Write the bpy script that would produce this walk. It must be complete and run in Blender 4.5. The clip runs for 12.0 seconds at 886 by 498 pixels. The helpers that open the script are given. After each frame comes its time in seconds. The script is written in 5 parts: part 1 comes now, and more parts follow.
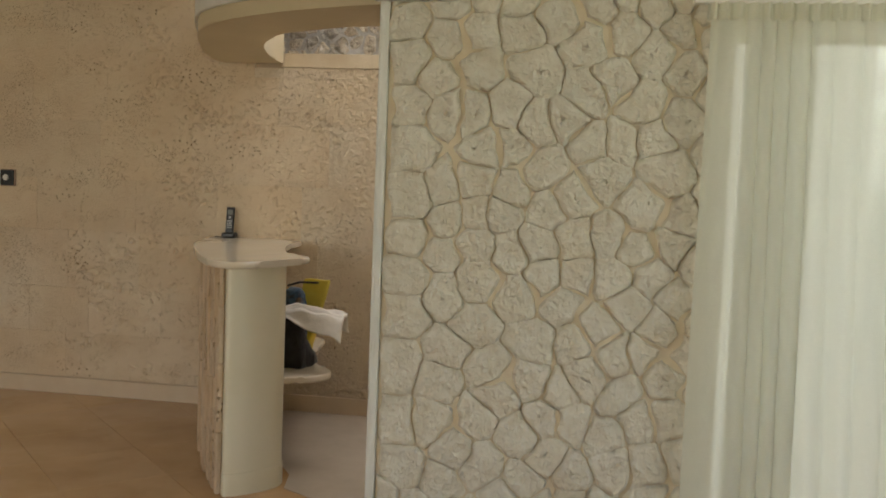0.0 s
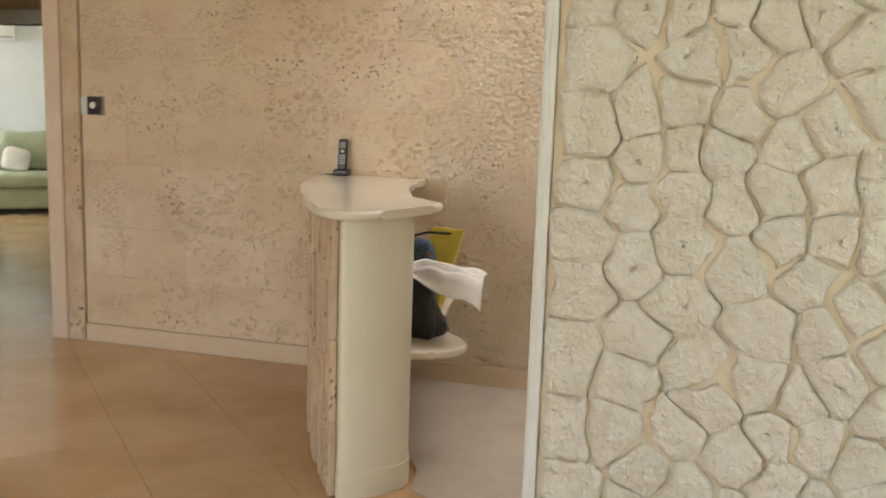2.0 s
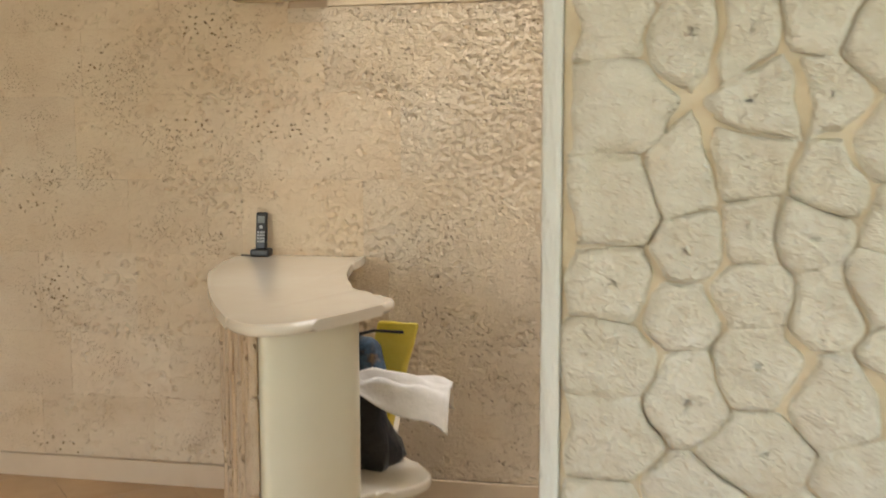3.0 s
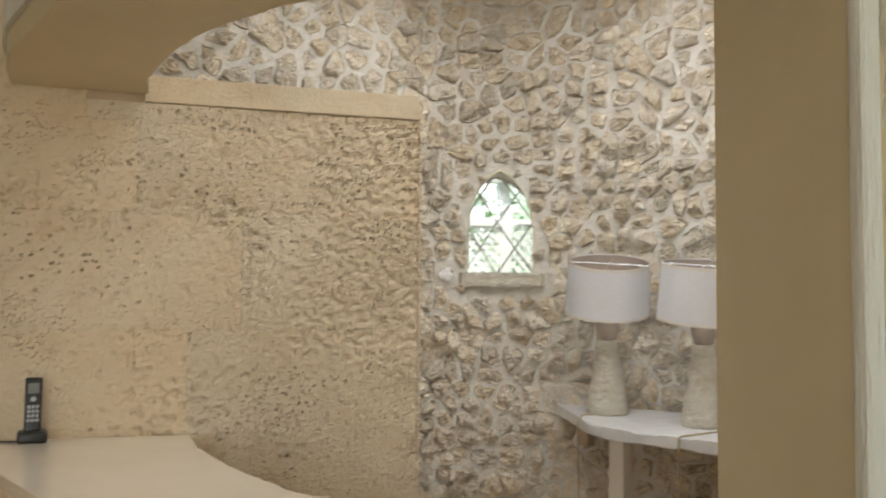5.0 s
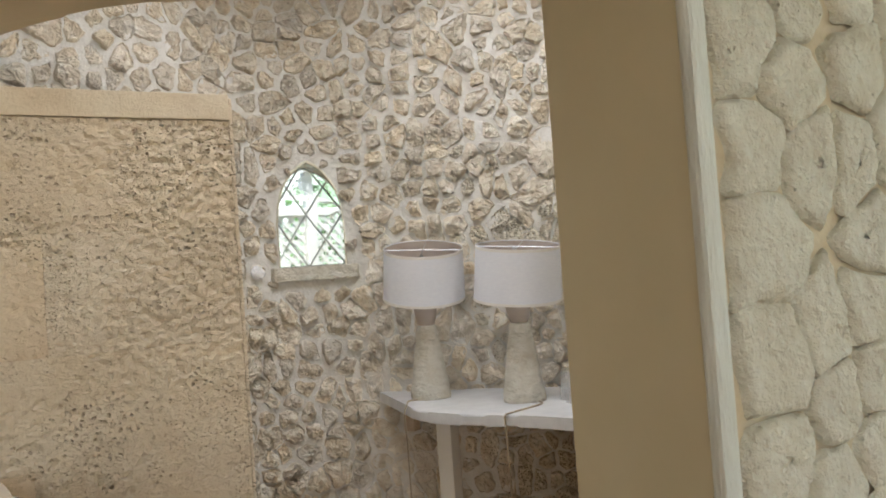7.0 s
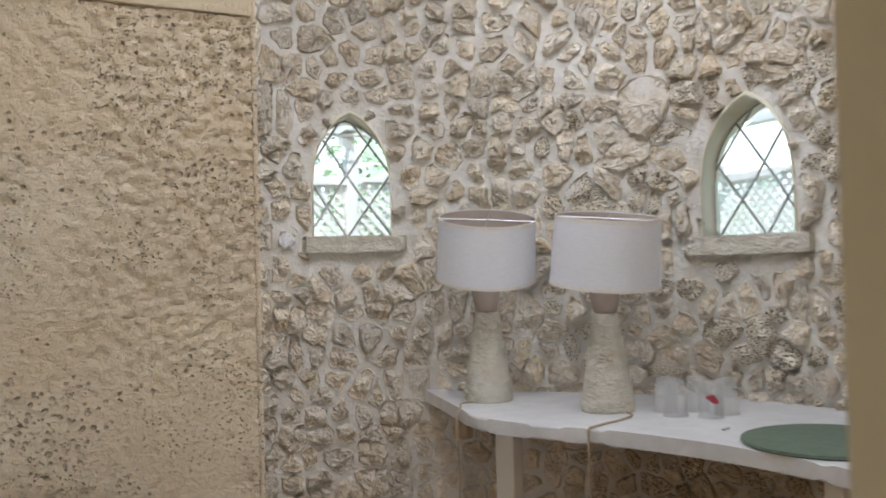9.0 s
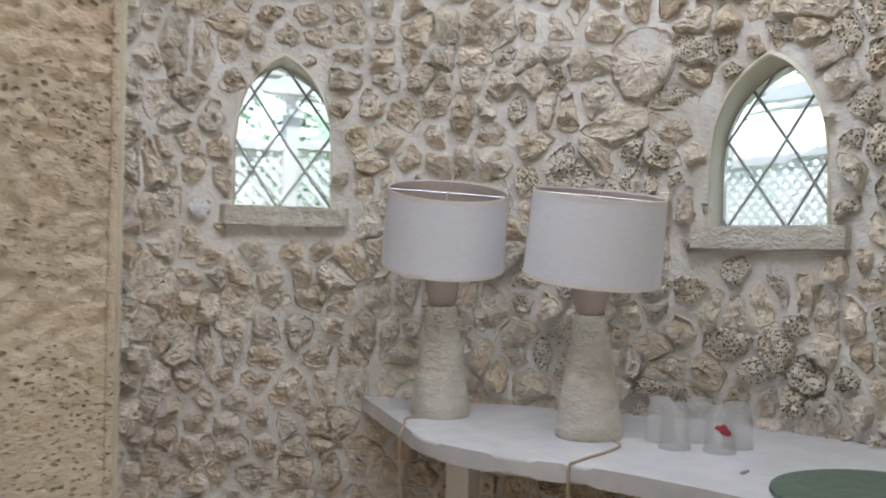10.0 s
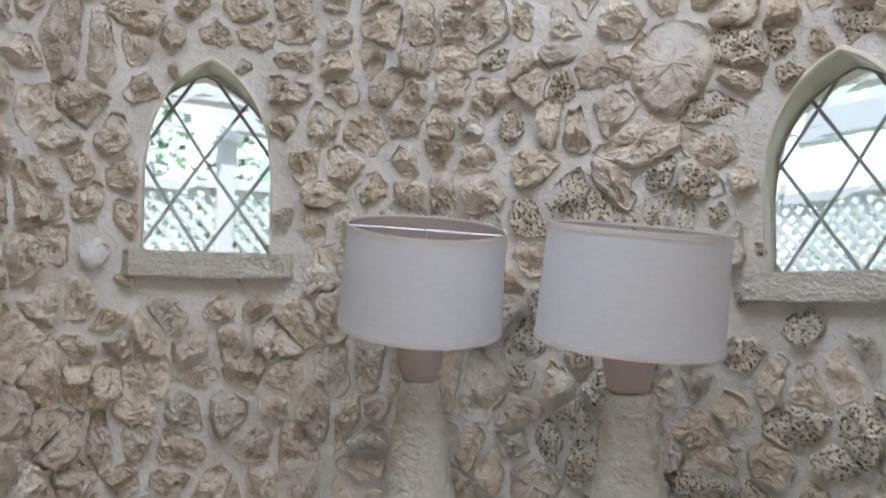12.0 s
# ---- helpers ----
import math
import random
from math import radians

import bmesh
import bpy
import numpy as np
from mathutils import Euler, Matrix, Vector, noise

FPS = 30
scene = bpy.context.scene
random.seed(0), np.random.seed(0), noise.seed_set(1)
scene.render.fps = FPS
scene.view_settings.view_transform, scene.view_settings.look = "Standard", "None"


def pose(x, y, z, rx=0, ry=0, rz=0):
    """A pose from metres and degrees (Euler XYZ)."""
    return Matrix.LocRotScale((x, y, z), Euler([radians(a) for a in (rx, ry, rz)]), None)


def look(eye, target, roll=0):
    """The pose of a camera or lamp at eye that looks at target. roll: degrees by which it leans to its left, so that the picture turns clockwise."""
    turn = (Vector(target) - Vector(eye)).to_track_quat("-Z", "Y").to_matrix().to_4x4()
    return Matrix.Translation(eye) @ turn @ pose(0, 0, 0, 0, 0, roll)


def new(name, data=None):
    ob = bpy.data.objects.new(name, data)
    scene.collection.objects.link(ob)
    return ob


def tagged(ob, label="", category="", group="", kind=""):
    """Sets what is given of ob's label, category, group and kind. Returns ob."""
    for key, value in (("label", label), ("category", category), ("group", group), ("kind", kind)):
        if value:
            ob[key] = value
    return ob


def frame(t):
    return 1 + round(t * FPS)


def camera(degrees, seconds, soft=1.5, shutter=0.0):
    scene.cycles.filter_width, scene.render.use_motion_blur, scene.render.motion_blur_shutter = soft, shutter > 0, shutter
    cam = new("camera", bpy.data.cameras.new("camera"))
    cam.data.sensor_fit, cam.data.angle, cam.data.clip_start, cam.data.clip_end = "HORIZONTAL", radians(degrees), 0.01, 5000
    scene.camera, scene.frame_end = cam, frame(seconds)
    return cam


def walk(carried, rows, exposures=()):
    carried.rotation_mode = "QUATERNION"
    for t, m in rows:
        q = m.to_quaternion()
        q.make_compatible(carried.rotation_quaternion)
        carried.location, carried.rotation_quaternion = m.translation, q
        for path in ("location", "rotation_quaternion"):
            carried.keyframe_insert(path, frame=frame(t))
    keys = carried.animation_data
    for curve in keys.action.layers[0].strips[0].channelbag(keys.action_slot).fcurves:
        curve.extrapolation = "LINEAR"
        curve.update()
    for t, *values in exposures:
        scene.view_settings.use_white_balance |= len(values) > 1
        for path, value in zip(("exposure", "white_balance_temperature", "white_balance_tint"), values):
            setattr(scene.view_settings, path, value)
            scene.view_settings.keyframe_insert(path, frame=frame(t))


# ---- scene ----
cam = camera(53.0, 12.0, soft=1.7, shutter=0.4)
PATH = [
    (0, (0.534, 0.308, 1.453), (0.232, 2.281, 1.319), 2.2),
    (0.5, (0.508, 0.635, 1.45), (0.176, 2.604, 1.351), 2.9),
    (1, (0.493, 0.842, 1.471), (0.008, 2.777, 1.328), 1.7),
    (1.5, (0.373, 1.002, 1.405), (-0.249, 2.888, 1.168), 2.4),
    (2, (0.152, 1.195, 1.443), (-0.374, 3.101, 1.141), 1.9),
    (2.5, (0.042, 1.539, 1.46), (-0.379, 3.476, 1.189), -0.9),
    (3, (-0.141, 1.969, 1.494), (-0.512, 3.926, 1.306), -0.1),
    (3.2, (-0.255, 2.06, 1.484), (-0.613, 4.021, 1.324), 0.6),
    (4.8, (-1.135, 2.669, 1.492), (-0.704, 4.62, 1.596), 0.4),
    (5, (-1.236, 2.685, 1.532), (-0.67, 4.6, 1.65), 0.5),
    (5.5, (-1.309, 2.724, 1.583), (-0.527, 4.562, 1.671), -1.0),
    (6, (-1.297, 2.766, 1.599), (-0.343, 4.523, 1.65), -3.0),
    (6.5, (-1.306, 2.76, 1.604), (-0.294, 4.484, 1.644), -4.3),
    (7, (-1.32, 2.756, 1.605), (-0.329, 4.493, 1.659), -4.1),
    (7.2, (-1.324, 2.753, 1.602), (-0.352, 4.5, 1.662), -3.5),
    (8.8, (-1.037, 3.372, 1.529), (-0.113, 5.144, 1.577), -1.7),
    (9, (-1.037, 3.527, 1.526), (-0.118, 5.303, 1.573), -1.5),
    (9.5, (-0.965, 3.875, 1.532), (-0.014, 5.633, 1.576), -0.4),
    (10, (-0.706, 4.155, 1.519), (0.312, 5.877, 1.533), 1.1),
    (10.5, (-0.678, 4.367, 1.529), (0.473, 6.003, 1.554), 2.4),
    (11, (-0.597, 4.524, 1.527), (0.529, 6.177, 1.525), 1.8),
    (11.5, (-0.489, 4.691, 1.523), (0.64, 6.341, 1.541), 0.9),
    (12, (-0.39, 4.843, 1.522), (0.725, 6.497, 1.665), 0.5),
]
EXPOSURES = [(0, 1.15, 6600, 12), (0.5, 1.25, 6700, 13), (1, 1.66, 6600, 15), (1.6, 1.82, 6400, 14), (3.2, 1.96, 6300, 12), (5.0, 1.54, 6200, 10), (5.5, 1.55, 6150, 10), (9.0, 1.43, 5650, 13), (12, 1.33, 5400, 14)]
walk(cam, [(t, look(eye, target, roll)) for t, eye, target, roll in PATH], exposures=EXPOSURES)

# ---- world and light ----
world = bpy.data.worlds.new("sky")
scene.world = world
world.use_nodes = True
wn = world.node_tree.nodes
sky = wn.new("ShaderNodeTexSky")
sky.sky_type = "NISHITA"
sky.sun_disc = False
SUN_EL, SUN_AZ = 66, 212
sky.sun_elevation, sky.sun_rotation = radians(SUN_EL), radians(SUN_AZ)
wn["Background"].inputs["Strength"].default_value = 0.12
world.node_tree.links.new(sky.outputs[0], wn["Background"].inputs["Color"])
sun = new("sun", bpy.data.lights.new("sun", "SUN"))
sun.data.energy, sun.data.angle, sun.data.color = 2.6, radians(0.5), (1.0, 0.95, 0.86)
az = radians(SUN_AZ)
sun.matrix_world = look((math.sin(az) * 10, math.cos(az) * 10, 10 * math.tan(radians(SUN_EL))), (0, 0, 0))


def area_lamp(name, eye, target, w, h, power, colour):
    ob = new(name, bpy.data.lights.new(name, "AREA"))
    ob.data.shape, ob.data.size, ob.data.size_y = "RECTANGLE", w, h
    ob.data.energy, ob.data.color = power, colour
    ob.matrix_world = look(eye, target)
    return ob


area_lamp("window_light_south", (-3.3, -2.85, 1.6), (-2.4, 5, 2.6), 4.4, 2.0, 31, (1.0, 0.94, 0.84))
# unseen fill lamp by the east wall, added to rake the partition stones
area_lamp("window_light_side", (2.92, 2.2, 2.0), (-1, 3.1, 2.0), 1.6, 1.6, 9, (0.97, 1.0, 0.88))
area_lamp("window_light_east", (2.03, 4.3, 1.2), (2.03, 0, 1.2), 1.75, 2.2, 4.8, (0.97, 1.0, 0.92))
area_lamp("window_light_sitting_room", (-11.75, 8.15, 1.6), (-8.6, 10.2, 1.0), 2.4, 1.7, 90, (0.95, 1.0, 1.0))
# unseen lamp added under the lidded turret ceiling to light the upper walls
area_lamp("light_well_lamp", (0.15, 5.6, 3.52), (0.15, 5.6, 0), 2.0, 1.5, 15.5, (1.0, 0.985, 0.97))

# ---- materials ----


def mat(name, a, b, scale=8.0, rough=0.7, bump=0.15, dist=0.004, stretch=(1, 1, 1), stain=None, pores=None,
        vary=0.0, island=0.0, metallic=0.0, spec=0.5, fine=90.0, transmission=0.0, coat=0.0, contrast=0.25):
    """Two-scale procedural surface: a-b patches, grain, optional stain (colour, scale, amount) and pores (scale, size, colour, threshold, cluster scale)."""
    m = bpy.data.materials.new(name)
    m.use_nodes = True
    nt = m.node_tree
    nd, lk = nt.nodes, nt.links
    bsdf = nd["Principled BSDF"]
    geo = nd.new("ShaderNodeNewGeometry")
    mp = nd.new("ShaderNodeMapping")
    mp.inputs["Scale"].default_value = stretch
    lk.new(geo.outputs["Position"], mp.inputs["Vector"])
    pos = mp.outputs["Vector"]
    rnd = None
    if vary or island:
        if island:
            rnd = geo.outputs["Random Per Island"]
        else:
            info = nd.new("ShaderNodeObjectInfo")
            rnd = info.outputs["Random"]

    def noisy(s, detail=5.0, r=0.6):
        n = nd.new("ShaderNodeTexNoise")
        n.inputs["Scale"].default_value, n.inputs["Detail"].default_value, n.inputs["Roughness"].default_value = s, detail, r
        lk.new(pos, n.inputs["Vector"])
        return n.outputs["Fac"]

    def ramp(fac, lo, hi):
        r = nd.new("ShaderNodeMapRange")
        r.interpolation_type = "SMOOTHSTEP"
        r.inputs["From Min"].default_value, r.inputs["From Max"].default_value = lo, hi
        lk.new(fac, r.inputs["Value"])
        return r.outputs["Result"]

    def mix(fac, x, y):
        n = nd.new("ShaderNodeMix")
        n.data_type = "RGBA"
        if isinstance(fac, float):
            n.inputs[0].default_value = fac
        else:
            lk.new(fac, n.inputs[0])
        for sock, v in ((n.inputs[6], x), (n.inputs[7], y)):
            if isinstance(v, tuple):
                sock.default_value = (*v, 1)
            else:
                lk.new(v, sock)
        return n.outputs[2]

    base = noisy(scale)
    grain = noisy(fine, 4.0, 0.7)
    col = mix(ramp(base, 0.5 - contrast, 0.5 + contrast), a, b)
    for stain in ([] if not stain else stain if isinstance(stain, list) else [stain]):
        f = ramp(noisy(stain[1], 6.0, 0.65), 0.52, 0.75)
        k = nd.new("ShaderNodeMath")
        k.operation, k.inputs[1].default_value = "MULTIPLY", stain[2]
        lk.new(f, k.inputs[0])
        col = mix(k.outputs[0], col, stain[0])
    h = nd.new("ShaderNodeMath")
    h.operation = "ADD"
    lk.new(base, h.inputs[0])
    g = nd.new("ShaderNodeMath")
    g.operation, g.inputs[1].default_value = "MULTIPLY", 0.5
    lk.new(grain, g.inputs[0])
    lk.new(g.outputs[0], h.inputs[1])
    height = h.outputs[0]
    for pores in ([] if not pores else pores if isinstance(pores, list) else [pores]):
        v = nd.new("ShaderNodeTexVoronoi")
        v.inputs["Scale"].default_value = pores[0]
        v.inputs["Randomness"].default_value = 0.8 if len(pores) > 5 else 1.0
        w = nd.new("ShaderNodeMix")
        w.data_type = "VECTOR"
        w.inputs[0].default_value = pores[5] if len(pores) > 5 else 0.9 / pores[0]
        nn = nd.new("ShaderNodeTexNoise")
        nn.inputs["Scale"].default_value = pores[0] * 0.7
        lk.new(pos, nn.inputs["Vector"])
        lk.new(pos, w.inputs[4])
        lk.new(nn.outputs["Color"], w.inputs[5])
        lk.new(w.outputs[1], v.inputs["Vector"])
        hole = ramp(v.outputs["Distance"], pores[1], pores[1] * 0.45)
        gate = ramp(noisy(pores[0] * pores[4], 4.0), pores[3], pores[3] + 0.14)
        mm = nd.new("ShaderNodeMath")
        mm.operation = "MULTIPLY"
        lk.new(hole, mm.inputs[0])
        lk.new(gate, mm.inputs[1])
        col = mix(mm.outputs[0], col, pores[2])
        sb = nd.new("ShaderNodeMath")
        sb.operation = "MULTIPLY_ADD"
        sb.inputs[1].default_value = -1.6
        lk.new(mm.outputs[0], sb.inputs[0])
        lk.new(height, sb.inputs[2])
        height = sb.outputs[0]
    if rnd is not None:
        hsv = nd.new("ShaderNodeHueSaturation")
        r2 = nd.new("ShaderNodeMapRange")
        amt = vary or island
        r2.inputs["To Min"].default_value, r2.inputs["To Max"].default_value = 1 - amt, 1 + amt
        lk.new(rnd, r2.inputs["Value"])
        lk.new(r2.outputs[0], hsv.inputs["Value"])
        r3 = nd.new("ShaderNodeMath")
        r3.operation, r3.inputs[1].default_value = "MULTIPLY", 7.31
        lk.new(rnd, r3.inputs[0])
        r4 = nd.new("ShaderNodeMath")
        r4.operation = "FRACT"
        lk.new(r3.outputs[0], r4.inputs[0])
        r5 = nd.new("ShaderNodeMapRange")
        r5.inputs["To Min"].default_value, r5.inputs["To Max"].default_value = 1 - 1.6 * amt, 1 + 1.2 * amt
        lk.new(r4.outputs[0], r5.inputs["Value"])
        lk.new(r5.outputs[0], hsv.inputs["Saturation"])
        lk.new(col, hsv.inputs["Color"])
        col = hsv.outputs["Color"]
    lk.new(col, bsdf.inputs["Base Color"])
    bsdf.inputs["Roughness"].default_value = rough
    bsdf.inputs["Metallic"].default_value = metallic
    bsdf.inputs["Specular IOR Level"].default_value = spec
    bsdf.inputs["Transmission Weight"].default_value = transmission
    bsdf.inputs["Coat Weight"].default_value = coat
    bsdf.inputs["Coat Roughness"].default_value = 0.08
    if bump:
        bp = nd.new("ShaderNodeBump")
        bp.inputs["Strength"].default_value, bp.inputs["Distance"].default_value = min(1.0, bump * 3), dist
        lk.new(height, bp.inputs["Height"])
        lk.new(bp.outputs["Normal"], bsdf.inputs["Normal"])
    return m


M_SLAB = mat("coral_slab", (0.73, 0.57, 0.39), (0.85, 0.715, 0.53), 1.3, 0.8, 0.34, 0.013, (1, 1, 1.25), [((0.56, 0.39, 0.17), 0.8, 0.75), ((0.66, 0.47, 0.28), 7, 0.45)], [(34, 0.25, (0.44, 0.28, 0.12), 0.54, 0.075), (85, 0.3, (0.54, 0.39, 0.22), 0.5, 0.05)], vary=0.035, fine=60)
M_SLABR = mat("pitted_coral_slab", (0.765, 0.63, 0.46), (0.885, 0.77, 0.605), 2.0, 0.85, 0.34, 0.022, (1, 1, 1.25), [((0.58, 0.43, 0.24), 0.9, 0.4), ((0.64, 0.49, 0.32), 9, 0.4)], [(34, 0.25, (0.46, 0.32, 0.17), 0.56, 0.075), (85, 0.3, (0.56, 0.42, 0.27), 0.5, 0.05), (46, 0.3, (0.68, 0.55, 0.4), 0.5, 0.12)], vary=0.03, fine=60)
M_GROUT = mat("tan_grout", (0.6, 0.46, 0.31), (0.7, 0.56, 0.4), 5, 0.85, 0.2)
M_PEBBLE = mat("limewashed_stone", (0.76, 0.7, 0.565), (0.87, 0.83, 0.71), 14, 0.5, 0.34, 0.04, stain=[((0.7, 0.6, 0.43), 5, 0.5), ((0.89, 0.86, 0.77), 16, 0.6)], pores=(60, 0.24, (0.56, 0.47, 0.34), 0.6, 0.16), vary=0.025, fine=34)
M_JOINT = mat("tan_joint", (0.7, 0.585, 0.4), (0.8, 0.7, 0.52), 7, 0.75, 0.34, 0.008, fine=40)
M_MORTAR = mat("white_mortar", (0.7, 0.65, 0.57), (0.86, 0.83, 0.77), 7, 0.88, 0.34, 0.02, stain=((0.6, 0.5, 0.36), 2.2, 0.55), fine=40)
M_RUBBLE = mat("coral_rubble", (0.66, 0.55, 0.4), (0.87, 0.8, 0.67), 15, 0.88, 0.34, 0.022, stain=[((0.58, 0.42, 0.22), 5.5, 0.5), ((0.86, 0.83, 0.77), 11, 0.75)], pores=(95, 0.34, (0.46, 0.35, 0.22), 0.52, 0.1), vary=0.12, fine=65)
M_RUBBLE_FAR = mat("coral_rubble_joined", (0.66, 0.55, 0.4), (0.87, 0.8, 0.67), 15, 0.88, 0.34, 0.022, stain=[((0.58, 0.42, 0.22), 5.5, 0.5), ((0.86, 0.83, 0.77), 11, 0.75)], pores=(95, 0.34, (0.46, 0.35, 0.22), 0.52, 0.1), island=0.12, fine=65)
M_CORAL = mat("honeycomb_coral", (0.74, 0.65, 0.5), (0.86, 0.79, 0.66), 20, 0.9, 0.34, 0.02, stain=((0.6, 0.46, 0.27), 6, 0.5), pores=(90, 0.43, (0.35, 0.26, 0.15), 0.08, 0.1, 0.004), vary=0.06, fine=70)
M_BOUNCE = mat("pale_bounce_slab", (0.6, 0.57, 0.5), (0.7, 0.67, 0.6), 3, 0.8, 0.2)
M_CREAM = mat("cream_paint", (0.74, 0.69, 0.52), (0.78, 0.73, 0.57), 3, 0.35, 0.06, 0.002)
M_TAN = mat("beige_paint", (0.6, 0.51, 0.335), (0.66, 0.565, 0.385), 2.2, 0.5, 0.1, 0.003, stain=((0.55, 0.45, 0.28), 2.0, 0.3))
M_WHITE = mat("white_paint", (0.8, 0.78, 0.72), (0.85, 0.83, 0.78), 4, 0.45, 0.1, 0.003)
M_TRIM = mat("pale_trim", (0.74, 0.735, 0.67), (0.84, 0.84, 0.79), 14, 0.5, 0.34, 0.02, stretch=(1, 1, 0.18), fine=60)
M_TOP = mat("polished_counter", (0.74, 0.66, 0.53), (0.8, 0.73, 0.61), 2.5, 0.16, 0.02, 0.001, coat=0.3)
M_CLAD = mat("rough_coral_clad", (0.62, 0.45, 0.28), (0.76, 0.6, 0.42), 9, 0.85, 0.5, 0.02, (1, 1, 0.7), ((0.56, 0.36, 0.17), 3, 0.7), (40, 0.34, (0.4, 0.27, 0.14), 0.5, 0.16), vary=0.06)
M_TABLE = mat("white_tabletop", (0.66, 0.66, 0.66), (0.77, 0.77, 0.77), 11, 0.3, 0.1, 0.002, stain=((0.62, 0.62, 0.62), 16, 0.6))
M_FLOOR = mat("polished_floor_tile", (0.5, 0.305, 0.145), (0.62, 0.415, 0.225), 1.6, 0.16, 0.02, 0.001, (1, 1, 1), ((0.42, 0.25, 0.12), 3.0, 0.4), vary=0.03, coat=0.2)
M_FLOORJ = mat("floor_joint", (0.54, 0.4, 0.26), (0.58, 0.44, 0.3), 12, 0.5, 0.1)
M_CEIL = mat("white_ceiling", (0.8, 0.77, 0.7), (0.84, 0.81, 0.75), 2, 0.8, 0.1)
M_SHADE = mat("linen_shade", (0.8, 0.8, 0.84), (0.85, 0.85, 0.88), 40, 0.9, 0.12, 0.001, stretch=(1, 1, 3), fine=300)
M_CHALK = mat("chalky_ceramic", (0.7, 0.64, 0.51), (0.84, 0.79, 0.68), 16, 0.85, 0.34, 0.03, stretch=(1, 1, 1.6), stain=((0.6, 0.49, 0.32), 7, 0.6), pores=(75, 0.28, (0.48, 0.39, 0.26), 0.56, 0.12), fine=55)
M_NECK = mat("taupe_ceramic", (0.5, 0.42, 0.36), (0.55, 0.47, 0.4), 8, 0.6, 0.1)
M_BLACK = mat("black_plastic", (0.015, 0.015, 0.017), (0.03, 0.03, 0.033), 30, 0.35, 0.1, 0.001)
M_BAG = mat("black_bin_bag", (0.012, 0.012, 0.014), (0.03, 0.03, 0.032), 25, 0.28, 0.5, 0.01)
M_KEYS = mat("grey_keys", (0.4, 0.41, 0.42), (0.5, 0.51, 0.52), 30, 0.4, 0.0)
M_YELLOW = mat("yellow_plastic", (0.78, 0.62, 0.06), (0.86, 0.72, 0.12), 10, 0.45, 0.2)
M_CLOTH = mat("white_cloth", (0.78, 0.74, 0.68), (0.86, 0.82, 0.77), 20, 0.9, 0.3, 0.004)
M_BLUE = mat("blue_fabric", (0.05, 0.1, 0.24), (0.08, 0.15, 0.32), 14, 0.8, 0.2)
M_PRINT = mat("dark_blue_print", (0.015, 0.02, 0.03), (0.1, 0.19, 0.3), 26, 0.5, 0.2, stain=((0.55, 0.3, 0.1), 20, 0.6))
M_GREENMAT = mat("green_felt", (0.1, 0.14, 0.1), (0.14, 0.18, 0.13), 30, 0.75, 0.2)
M_LEAD = mat("lead_came", (0.42, 0.41, 0.36), (0.52, 0.51, 0.46), 30, 0.5, 0.1)
M_SOFA = mat("sage_leather", (0.34, 0.38, 0.25), (0.42, 0.46, 0.31), 6, 0.45, 0.25, 0.006)
M_PALEWALL = mat("pale_plaster", (0.78, 0.82, 0.8), (0.82, 0.86, 0.84), 2, 0.8, 0.1)
M_LEAF = mat("leaf_green", (0.06, 0.13, 0.03), (0.12, 0.2, 0.06), 6, 0.55, 0.1, vary=0.0, island=0.3)
M_GRASS = mat("lawn", (0.08, 0.14, 0.04), (0.12, 0.19, 0.06), 4, 0.9, 0.3)
M_CORD = mat("tan_cord", (0.45, 0.36, 0.24), (0.5, 0.41, 0.28), 60, 0.6, 0.1)
M_RED = mat("red_print", (0.34, 0.03, 0.045), (0.42, 0.05, 0.06), 30, 0.4, 0.0)
M_SHELL = mat("white_shell", (0.8, 0.78, 0.76), (0.88, 0.86, 0.85), 40, 0.6, 0.4, 0.006)
M_STEEL = mat("brushed_metal", (0.5, 0.5, 0.5), (0.6, 0.6, 0.6), 60, 0.3, 0.05, metallic=1.0)


def glass_mat(name, tint, rough, bumpy):
    m = bpy.data.materials.new(name)
    m.use_nodes = True
    nt = m.node_tree
    b = nt.nodes["Principled BSDF"]
    b.inputs["Base Color"].default_value = (*tint, 1)
    b.inputs["Transmission Weight"].default_value, b.inputs["Roughness"].default_value = 1.0, rough
    b.inputs["IOR"].default_value = 1.45
    if bumpy:
        n, bp = nt.nodes.new("ShaderNodeTexNoise"), nt.nodes.new("ShaderNodeBump")
        n.inputs["Scale"].default_value = 40
        bp.inputs["Strength"].default_value, bp.inputs["Distance"].default_value = bumpy, 0.002
        nt.links.new(n.outputs["Fac"], bp.inputs["Height"])
        nt.links.new(bp.outputs["Normal"], b.inputs["Normal"])
    return m


M_PANE = glass_mat("window_glass", (0.97, 1.0, 0.98), 0.0, 0.05)


